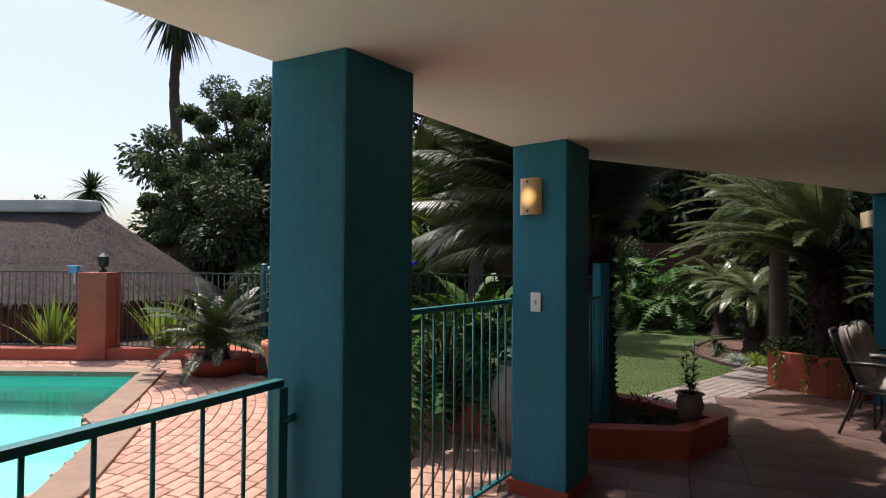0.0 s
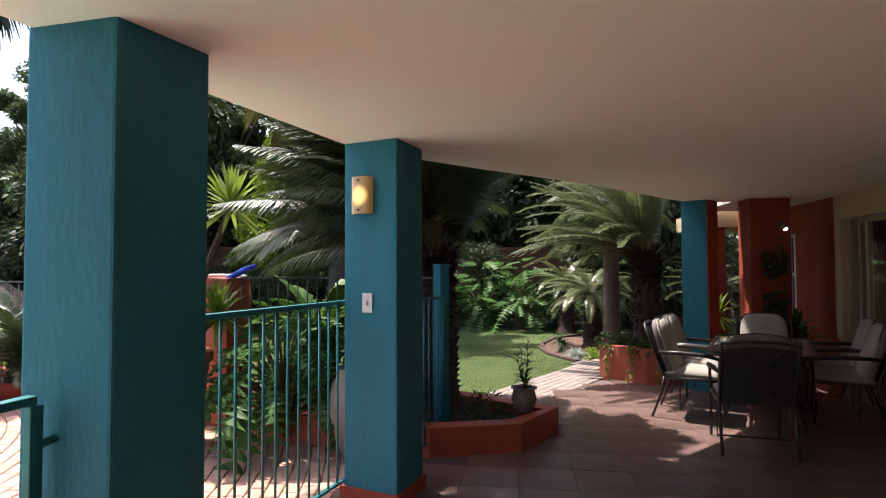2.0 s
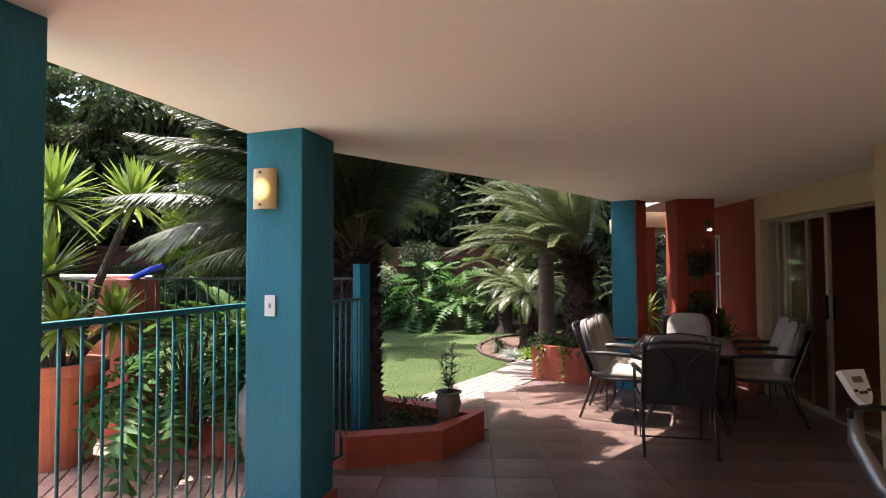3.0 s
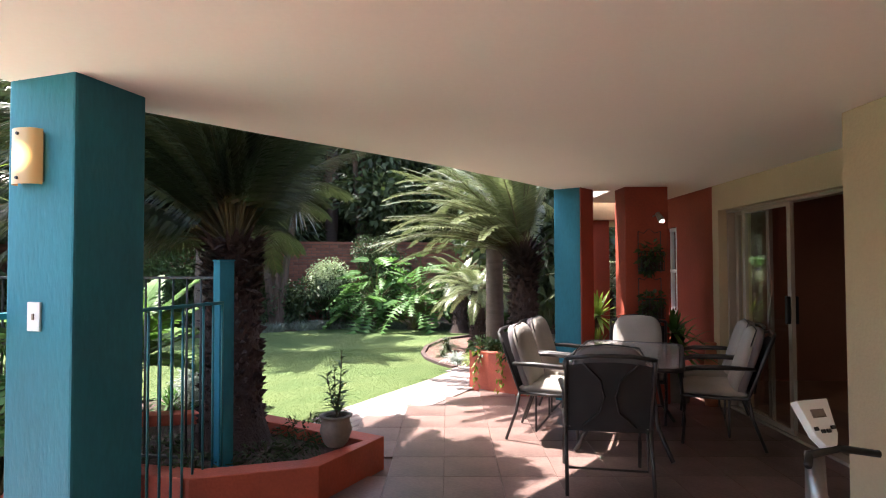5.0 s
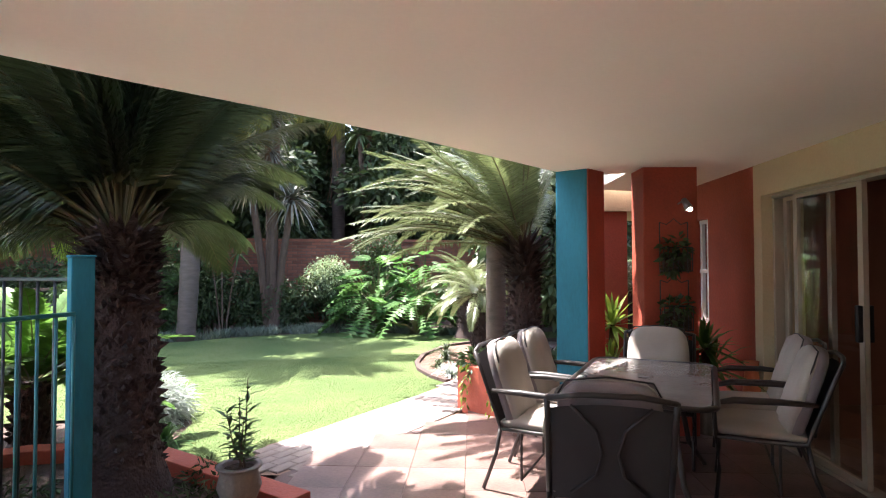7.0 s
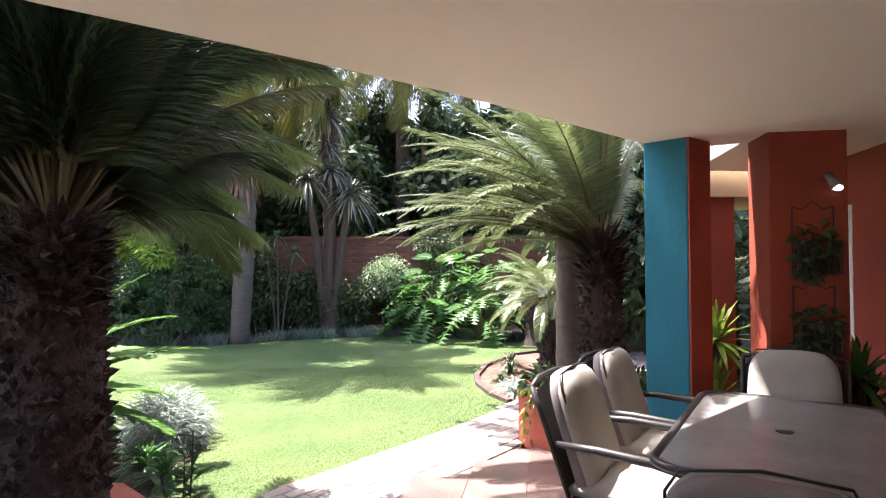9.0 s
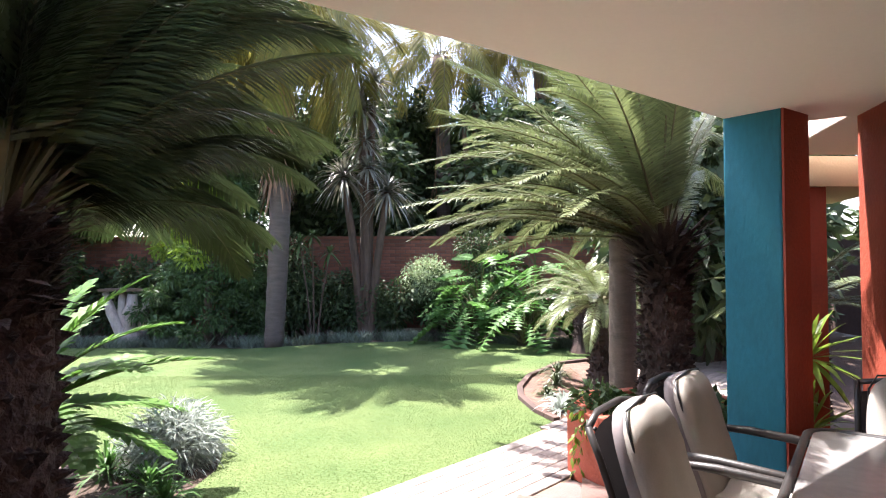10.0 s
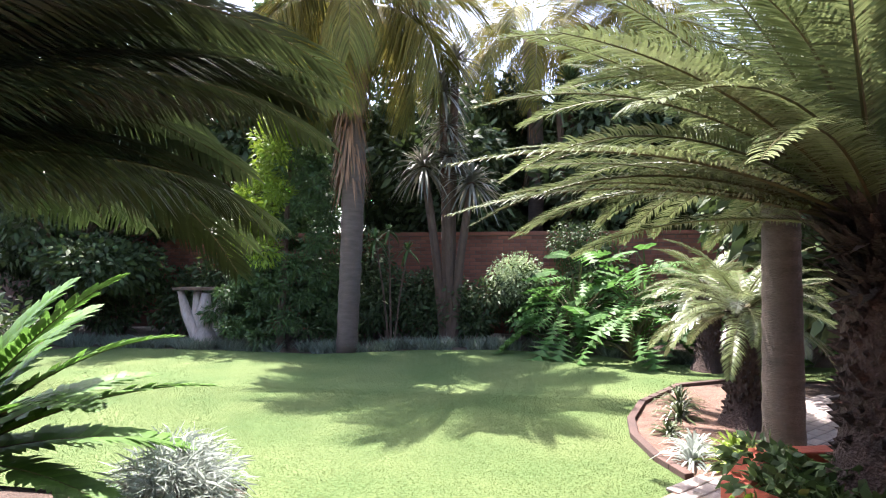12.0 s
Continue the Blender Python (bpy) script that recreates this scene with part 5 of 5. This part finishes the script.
tall = thing("fan_palm", "very tall fan palm with a hanging skirt", "palm tree", (-15.9, 29.4, -0.1))
part("trunk", Shape().tube([(0.1 * math.sin(z), 0, z) for z in range(0, 16)], [0.36 - 0.008 * z for z in range(16)], 10), BROWN_BARK, tall)
fan = rosette(Shape(), (0, 0, 15.2), 190, 2.4, 0.16, random.Random(5), -85, 85, 0.5)
for i in range(40):
    a = i * 2.4
    fan.leaf((0.3 * math.cos(a), 0.3 * math.sin(a), 14.9 - 0.03 * i), Vector((0.35 * math.cos(a), 0.35 * math.sin(a), -1)).normalized(), (-math.sin(a), math.cos(a), 0), 1.5, 0.2)
part("crown", fan, LEAF_DARK, tall)
for x, y, h in ((-19, 25, 4.2), (-23, 30, 4.6), (-27, 24, 4.2)):
    tree("distant dark garden tree", (x, y, -0.1), h, 1.9, int(-x * 7), per=420, size=0.26, clump=0.8, clumps=16)
dp = thing("fan_palm", "distant round-headed palm behind the thatch", "palm tree", (-19.5, 28, -0.1))
part("trunk", Shape().tube([(0, 0, 0), (0, 0, 5.2)], 0.2, 8), BROWN_BARK, dp)
part("crown", rosette(Shape(), (0, 0, 5.2), 120, 1.5, 0.12, random.Random(6), -60, 85, 0.3), LEAF_DARK, dp)

# ---- garden ----
bush("topiary", "clipped round bush with small pale green leaves", (3.2, 16.55, -0.05), [(0, 0, 1.2, 0.55, 0.55, 0.52), (0, 0, 1.2, 0.45, 0.45, 0.43)], 2600, 0.055, TOPIARY, 101)
bush("hedge", "clipped dark box hedge by the garden wall", (4.4, 16.75, -0.05), [(-0.25, 0, 1.9, 0.35, 0.35, 0.42), (0.25, 0, 1.9, 0.35, 0.35, 0.42), (0, 0, 1.2, 0.5, 0.35, 0.6)], 1300, 0.06, LEAF_DARK, 102)
for i, (x, y, w, h) in enumerate(((-8.5, 15.5, 1.2, 1.6), (-6.6, 16.2, 1.1, 1.5), (-5.2, 16.4, 0.9, 1.2), (-3.9, 16.6, 0.8, 1.3), (-2.9, 16.3, 0.7, 1.5), (-2.2, 16.8, 0.7, 1.6), (-0.6, 16.5, 0.8, 1.5), (0.1, 16.8, 0.8, 1.9), (0.7, 16.4, 0.7, 1.3), (1.5, 16.7, 0.7, 1.2), (2.3, 16.6, 0.7, 1.1), (3.6, 16.8, 0.6, 1.3), (4.6, 16.9, 0.8, 1.7), (-7.8, 13.2, 1.0, 1.5), (8.6, 15.6, 0.9, 1.8), (9.8, 14.9, 0.9, 1.5), (-3.3, 11.3, 0.8, 1.3))):
    bush("shrub", "dark leafy shrub along the garden wall", (x, y, -0.06), [(random.Random(i * 5 + j).uniform(-w, w) * 0.6, random.Random(i * 7 + j).uniform(-0.3, 0.3), h * (0.35 + 0.5 * (j % 3) / 2), w * 0.55, 0.45, h * 0.3) for j in range(6)], 420, 0.12, LEAF_DARK, 110 + i, width=0.4)
yucca("dracaena", "tall clump of drooping silvery dracaena heads", (1.9, 16.3, -0.05), [(-0.1, 0, 4.85, 1.05), (-0.48, 0, 3.4, 1.15), (0.46, -0.1, 3.05, 1.15), (-0.05, 0.1, 4.15, 0.85), (0.12, 0.2, 5.5, 0.9), (0.05, -0.15, 3.55, 0.8)], DRACAENA, 121, None, n=110, length=0.72, width=0.05, droop=0.5, stem_r=0.085)
yucca("dracaena", "dark spiky dracaena beyond the garden wall", (4.5, 19.6, -0.05), [(-0.3, 0, 5.4, 1.2), (0.4, 0, 5.0, 1.2), (0.0, 0.2, 6.0, 1.2), (0.8, 0.2, 4.4, 1.1)], LEAF_DARK, 122, None, n=90, length=0.75, width=0.06, droop=0.4, stem_r=0.09)
yucca("aloe_tree", "thin stemmed plant with flat rosettes by the wall", (0.95, 15.6, -0.05), [(-0.3, 0, 1.95, 1.0), (0.3, 0, 1.75, 0.8), (-0.05, 0, 2.1, 0.7)], LEAF, 123, None, n=26, length=0.42, width=0.05, droop=0.5, stem_r=0.016)
cycad("blue-grey cycad among the philodendrons", (5.9, 13.9, -0.05), 1.2, 0.16, 30, SHORT, -5, 60, 127)
stump = thing("tree_stump", "pale forked tree stump with a plank on top", "tree stump", (-2.5, 15.1, -0.06))
for x, y, q, tall_ in ((-0.30, 0, 0.10, 1.02), (-0.10, 0.08, 0.12, 1.05), (0.10, -0.04, 0.15, 0.98), (0.32, 0.05, 0.09, 1.0), (0.2, 0.16, 0.1, 0.8)):
    part("prong", Shape().tube([(x * 0.35 + 0.12, y, 0), (x * 0.55 + 0.08, y, 0.25), (x * 0.95, y, 0.62), (x * 1.35, y * 1.3, tall_)], [q * 1.6, q * 1.25, q * 0.95, q * 0.55], 11), PALE_WOOD, stump, smooth=True)
part("plank", Shape().box((-0.02, 0, 1.06), (0.86, 0.36, 0.05)), BROWN_BARK, stump, bevel=0.008)
bush("silver_bush", "round silvery-grey tuft of fine grass leaves", (1.3, 8.7, -0.05), [(0, 0, 0.2, 0.36, 0.36, 0.26)], 10, 0.1, SILVER, 131)
tuft = leaf_cloud([(0, 0, 0.16, 0.36, 0.36, 0.30), (0, 0, 0.14, 0.28, 0.28, 0.24)], 2600, 0.11, random.Random(3), width=0.1)
part("tuft", tuft, SILVER, bpy.data.objects["silver_bush"])
for i, (x, y, s, m) in enumerate(((4.62, 10.05, 0.42, SILVER), (4.9, 9.98, 0.45, YUCCA), (4.72, 10.35, 0.38, SILVER), (5.0, 10.3, 0.4, YUCCA), (4.85, 11.3, 0.45, CYCAD), (5.0, 11.9, 0.45, CYCAD), (4.62, 10.75, 0.3, CYCAD), (5.25, 10.0, 0.4, LEAF_GLOSS), (1.6, 7.9, 0.4, LEAF_GLOSS), (1.35, 8.2, 0.4, LEAF_GLOSS), (0.9, 8.5, 0.5, LEAF_GLOSS))):
    single("strap_plant", rosette(Shape(), (0, 0, 0), 70, s, 0.022, random.Random(i), 8, 85, 0.6), m, "tuft of arching strap leaves in the garden bed", "plant", (x, y, -0.04), group="bed plants")
for i, (x, y, h) in enumerate(((4.52, 8.3, 0.42), (4.75, 7.95, 0.42), (5.0, 8.5, 0.42), (5.3, 8.1, 0.4), (4.6, 8.7, 0.4), (5.3, 8.7, 0.4))):
    bush("groundcover", "low leafy plant in the tall red planter", (x, y, 0.35), [(0, 0, 0.08, 0.2, 0.2, 0.12), (0.1, -0.05, 0.05, 0.15, 0.15, 0.1)], 260, 0.07, LEAF, 140 + i)
for i, (x, y) in enumerate(((1.5, 5.75), (1.95, 5.85), (2.2, 6.0), (1.2, 6.3), (2.25, 6.4), (0.8, 6.5))):
    bush("groundcover", "low dark plant under the tall cycad", (x, y, 0.14), [(0, 0, 0.05, 0.22, 0.2, 0.07)], 240, 0.06, LEAF_DARK, 150 + i, width=0.25)
yucca("dracaena", "bright leafy plant beyond the red pier", (5.9, 8.15, -0.05), [(0, 0, 0.35, 1.0), (0.15, 0.2, 0.85, 1.0), (-0.1, 0.3, 0.55, 0.8)], YUCCA, 161, None, n=40, length=0.55, width=0.05)
cycad("pale cycad in the courtyard beyond the red pier", (7.0, 9.75, -0.05), 1.15, 0.15, 26, SHORT, 10, 80, 163)

# bed edging and mulch
EDGE = [(4.5, 9.68), (4.37, 10.05), (4.30, 10.6), (4.36, 11.1), (4.6, 11.8), (5.2, 12.72), (6.0, 13.15)]
single("mulch", sheet([[(x + 0.02, y) for x, y in EDGE] + [(6.3, 12.2), (5.35, 10.0), (4.7, 9.74)]], -0.025), BARK_CHIP, "reddish bark mulch in the curved bed", "soil", kind="structure")
edging = thing("bed_edging", "curved edging of small dark bricks between lawn and bed", "edging", kind="structure")
eb = Shape().box((0, 0, 0.0), (0.19, 0.07, 0.1)).mesh("brick", DARK_BRICK, False, 0.006)
for i in range(len(EDGE) - 1):
    a, b = Vector(EDGE[i]), Vector(EDGE[i + 1])
    k = max(1, round((b - a).length / 0.2))
    for j in range(k):
        q = a.lerp(b, (j + 0.5) / k)
        part("brick", eb, None, edging, m=pose(q.x, q.y, -0.035, 0, 0, math.degrees(math.atan2(b.y - a.y, b.x - a.x))))

# grass and border, uncountable
rs = np.random.RandomState(7)
def blades(n, box_, test, hmin, hmax, w, z):
    s = Shape()
    while len(s.f) < n:
        x, y = rs.uniform(box_[0], box_[1]), rs.uniform(box_[2], box_[3])
        if not test(x, y):
            continue
        a, h = rs.uniform(0, 6.283), rs.uniform(hmin, hmax)
        lx, ly = rs.uniform(-1.0, 1.0) * h, rs.uniform(-1.0, 1.0) * h
        c, d = math.cos(a) * w, math.sin(a) * w
        o = len(s.v)
        s.v.extend(((x - c, y - d, z), (x + c, y + d, z), (x + lx, y + ly, z + h)))
        s.f.append((o, o + 1, o + 2))
    return s


near_grass = single("grass", blades(170000, (-3.0, 5.0, 6.6, 12.0), lambda x, y: inside(x, y, LAWNPOLY), 0.009, 0.019, 0.003, -0.035), GRASS, "short mown lawn grass", "grass", kind="stuff")
single("grass", blades(60000, (-6.0, 9.5, 12.0, 15.4), lambda x, y: inside(x, y, LAWNPOLY), 0.009, 0.02, 0.004, -0.035), GRASS, "short mown lawn grass in the far garden", "grass", kind="stuff")
BORDER = [(-6.0, 14.9), (-1.7, 14.85), (0, 14.75), (1.5, 15.4), (3.0, 15.65), (4.5, 15.3), (5.4, 14.55), (7.5, 14.6)]
def by_border(x, y):
    for (x1, y1), (x2, y2) in zip(BORDER, BORDER[1:]):
        if x1 <= x <= x2:
            return abs(y - (y1 + (y2 - y1) * (x - x1) / (x2 - x1))) < 0.28
    return False


def in_clump(x, y):
    return by_border(x, y) and noise.noise((x * 3.1, y * 3.1, 0.5)) > -0.12


single("border_plants", blades(15000, (-6, 7.5, 14.3, 16), in_clump, 0.05, 0.24, 0.011, -0.05), BORDER_LEAF, "low silvery border plants along the lawn's far edge", "border plants", kind="stuff")

# red iron chair on the far path
gc = thing("garden_chair", "red slatted garden chair with curled iron arms", "chair", (7.7, 11.9, 0), 205)
for i in range(5):
    part("seat_slat", Shape().box((-0.16 + 0.08 * i, 0, 0.43), (0.07, 0.42, 0.018)), KERB, gc, bevel=0.004)
for i in range(4):
    part("back_slat", Shape().box((-0.24 - 0.015 * i, 0, 0.54 + 0.09 * i), (0.018, 0.42, 0.075)), KERB, gc, bevel=0.004)
for y in (-0.22, 0.22):
    part("side_frame", Shape().tube([(-0.27, y, 0.0), (-0.22, y, 0.42), (-0.31, y, 0.88)], 0.012, 7), BLACK, gc, smooth=True)
    part("front_leg", Shape().tube([(0.24, y, 0.0), (0.19, y, 0.42)], 0.012, 7), BLACK, gc, smooth=True)
    part("seat_rail", Shape().tube([(-0.22, y, 0.42), (0.2, y, 0.42)], 0.012, 7), BLACK, gc, smooth=True)
    part("armrest", Shape().tube([(-0.25, y, 0.62), (-0.05, y, 0.70), (0.16, y, 0.66), (0.25, y, 0.55), (0.2, y, 0.45)], 0.011, 7), BLACK, gc, "curled iron arm", smooth=True)

# ---- exercise machine beside the doors ----
ex = thing("exercise_bike", "small silver exercise machine with a white console", "exercise machine", (4.31, 3.66, 0), 8)
part("base", Shape().tube([(-0.22, -0.55, 0.03), (0.22, -0.55, 0.03)], 0.03, 8), BLACK, ex, smooth=True)
part("base", Shape().tube([(-0.2, 0.12, 0.03), (0.2, 0.12, 0.03)], 0.03, 8), BLACK, ex, smooth=True)
part("beam", Shape().tube([(0, 0.12, 0.05), (0, -0.2, 0.10), (0, -0.55, 0.05)], 0.035, 10), STEEL, ex, smooth=True)
part("column", Shape().tube([(0, -0.28, 0.12), (-0.02, -0.1, 0.3), (-0.03, 0.02, 0.5), (-0.02, 0.03, 0.68)], [0.06, 0.055, 0.045, 0.04], 10), STEEL, ex, "curved silver column", smooth=True)
part("handlebar", Shape().tube([(-0.2, -0.06, 0.68), (-0.1, 0.0, 0.69), (0.1, 0.0, 0.69), (0.24, -0.08, 0.67)], 0.016, 8), BLACK, ex, "black foam grips", smooth=True)
con = part("console", Shape().prism([(-0.085, 0.11), (-0.06, -0.04), (-0.03, -0.085), (0.03, -0.085), (0.06, -0.04), (0.085, 0.11)], -0.02, 0.02), WHITE, ex, "white plastic console", bevel=0.006, m=pose(-0.03, 0.0, 0.80, 62, 0, -8))
part("screen", Shape().box((0, 0.05, 0.0215), (0.07, 0.035, 0.004)), STONEWARE, con)
for x in (-0.045, -0.015, 0.015, 0.045):
    part("button", Shape().box((x, -0.012 - 0.012 * (abs(x) < 0.03), 0.0225), (0.022, 0.016, 0.006)), BLACK, con, bevel=0.002)
part("flywheel_cover", Shape().tube([(-0.06, -0.25, 0.2), (0.06, -0.25, 0.2)], 0.15, 24), BLACK, ex)
for s in (-1, 1):
    part("pedal", Shape().box((s * 0.13, -0.25 + s * 0.1, 0.2 + s * 0.05), (0.09, 0.1, 0.025)), BLACK, ex, bevel=0.005)

# ---- room indoors ----
def framed(s, z, w, h, mat, label):
    p = WALL0 + DH * s + NH * 4.385
    fr = thing("painting", label, "painting", (p.x, p.y, z), -16)
    part("canvas", Shape().box((0, 0, 0), (0.03, w, h)), mat, fr, bevel=0.004)


ART1 = material("dark_red_abstract_painting", (0.30, 0.02, 0.05), 0.6, 0.9, 5, 12, 0, second=(0.03, 0.03, 0.07))
ART2 = material("brown_abstract_painting", (0.34, 0.2, 0.1), 0.6, 0.9, 5, 12, 0, second=(0.05, 0.04, 0.04))
framed(0.0, 1.72, 0.6, 0.45, ART1, "dark red and blue abstract painting indoors")
framed(0.9, 1.72, 0.5, 0.42, ART2, "brown abstract painting indoors")
for s in (-0.1, 0.75):
    p = WALL0 + DH * s + NH * 4.39
    single("paper_note", Shape().box((0, 0, 0), (0.006, 0.16, 0.2)), WHITE, "white paper pinned on the terracotta wall", "note", (p.x, p.y, 1.32), -16)
p = WALL0 + DH * -0.4 + NH * 3.9
sb = thing("sideboard", "long low brown sideboard indoors", "sideboard", (p.x, p.y, 0), -16)
part("body", Shape().box((0, 0, 0.42), (0.5, 2.2, 0.78)), BROWN_BARK, sb, bevel=0.01)
part("top", Shape().box((0, 0, 0.83), (0.54, 2.26, 0.04)), CREAM, sb, bevel=0.006)
for y in (-0.82, -0.28, 0.28, 0.82):
    part("door", Shape().box((-0.257, y, 0.42), (0.016, 0.5, 0.7)), BROWN_BARK, sb, bevel=0.004)
single("bowl", Shape().lathe([(0.05, 0), (0.14, 0.05), (0.2, 0.13), (0.18, 0.13), (0.1, 0.05), (0, 0.04)], 20), RUST, "orange red bowl on the sideboard", "bowl", (p.x, p.y - 0.2, 0.85), smooth=True)

# trailing vines on the tall red planter
for i, (x, y) in enumerate(((4.33, 8.2), (4.52, 7.93), (4.8, 7.66))):
    v = Shape()
    rv = random.Random(200 + i)
    for k in range(46):
        z = 0.47 - 0.44 * rv.random() ** 1.3
        v.leaf((x - 0.02 + rv.uniform(-0.05, 0.05), y - 0.02 + rv.uniform(-0.03, 0.03), z), Vector((rv.uniform(-1, 0.3), rv.uniform(-1, 0), -0.6)).normalized(), Vector((rv.uniform(-1, 1), rv.uniform(-1, 1), 0.2)).normalized(), 0.05, 0.025, 0.3)
    single("trailing_vine", v, LEAF_LIME, "thin yellow-green vine trailing down the red planter", "plant", group="planter vines")

# ---- pieces of floors, paths and walls ----
def slab_piece(name, sx, sy, sz, mat, chamfer=0.006):
    s = Shape()
    z1, c = 0.0, chamfer
    hx, hy = sx / 2, sy / 2
    v = [(-hx, -hy, -sz), (hx, -hy, -sz), (hx, hy, -sz), (-hx, hy, -sz), (-hx, -hy, -c), (hx, -hy, -c), (hx, hy, -c), (-hx, hy, -c),
         (-hx + c, -hy + c, z1), (hx - c, -hy + c, z1), (hx - c, hy - c, z1), (-hx + c, hy - c, z1)]
    f = [(8, 9, 10, 11)] + [(i, (i + 1) % 4, 4 + (i + 1) % 4, 4 + i) for i in range(4)] + [(4 + i, 4 + (i + 1) % 4, 8 + (i + 1) % 4, 8 + i) for i in range(4)]
    return s.add(v, f)


def lay(name, spots, shape, mat, rest_mat, parent, middle, rest_name, rest_label):
    """The 300 pieces nearest the middle become parts, the rest one field."""
    spots = sorted(spots, key=lambda m: (m.translation - Vector(middle)).length)
    me = shape.mesh(name, mat)
    for m in spots[:300]:
        part(name, me, None, parent, m=m)
    if spots[300:]:
        field = Shape()
        for m in spots[300:]:
            field.add([m @ Vector(v) for v in shape.v], shape.f)
        ob = part(rest_name, field, rest_mat, parent, rest_label)
        ob["kind"] = "stuff"


rnd = random.Random(17)
spots = []
for i in range(-26, 22):
    for j in range(-22, 14):
        p = Vector((3.2, 5.0)) + DH * (i * 0.40) + NH * (j * 0.40)
        if inside(p.x, p.y, PATIO) and not inside(p.x, p.y, P1):
            spots.append(pose(p.x, p.y, rnd.uniform(-0.001, 0.001), 0, 0, -16.26))
lay("tile", spots, slab_piece("tile", 0.3975, 0.3975, 0.02, TILE, 0.002), TILE, TILE_FIELD, bpy.data.objects["floor"], (3.4, 5.2, 0), "tile_field", "terracotta floor tiles")

spots = []
PC = Vector((-5.2, 5.4))
r = 1.2
while r < 9.5:
    k = max(6, int(2 * math.pi * r / 0.226))
    off = rnd.random()
    for i in range(k):
        a = 2 * math.pi * (i + off) / k
        p = PC + Vector((math.cos(a), math.sin(a))) * r
        if p.x > -8 and p.y > -1.0 and inside(p.x, p.y, POOLSIDE) and not inside(p.x, p.y, POOLPOLY) and not inside(p.x, p.y, P1) and not (inside(p.x, p.y, PATIO)):
            spots.append(pose(p.x, p.y, -0.003 + rnd.uniform(-0.0015, 0.0015), 0, 0, math.degrees(a) + 90))
    r += 0.117
lay("paver", spots, slab_piece("paver", 0.216, 0.108, 0.02, PAVER, 0.005), PAVER, PAVERS, bpy.data.objects["pavement"], (-1.0, 5.0, 0), "paver_field", "clay brick paving")

spots = []
d, nn = Vector((0.72, 0.69)), Vector((-0.69, 0.72))
for i in range(-40, 60):
    for j in range(-30, 50):
        p = Vector((3.2, 7.6)) + d * ((i + 0.5 * (j % 2)) * 0.207) + nn * (j * 0.107)
        if inside(p.x, p.y, PATHPOLY):
            spots.append(pose(p.x, p.y, -0.005 + rnd.uniform(-0.0015, 0.0015), 0, 0, math.degrees(math.atan2(d.y, d.x))))
lay("paver", spots, slab_piece("paver", 0.201, 0.101, 0.018, PATHM, 0.005), PATHM, PATHF, bpy.data.objects["path"], (3.4, 7.9, 0), "paver_field", "grey-pink path paving")

spots = []
for j in range(26):
    for i in range(62):
        x = -6.6 + (i + 0.5 * (j % 2)) * 0.235
        y = 17.6 - (x + 14) * 0.4 / 26
        spots.append(pose(x, y - 0.004, 0.045 + j * 0.078, 90, 0, -0.9))
lay("brick", spots, slab_piece("brick", 0.222, 0.068, 0.02, BRICK, 0.004), BRICK, BRICKS, garden_wall, (2.2, 17.3, 1.3), "brick_field", "red bricks")
part("capping", Shape().prism([(-14, 17.56), (12, 17.16), (12, 17.47), (-14, 17.87)], 2.05, 2.12), BRICKS, garden_wall, "brick capping")

# window of the neighbour's house
wnd = part("window", Shape().box((-1.13, -0.02, 3.5), (0.75, 0.08, 0.95)), WHITE, nb)
part("pane", Shape().box((-1.13, -0.065, 3.5), (0.62, 0.012, 0.82)), SKY_PANE, wnd, "blue-grey reflecting glass")
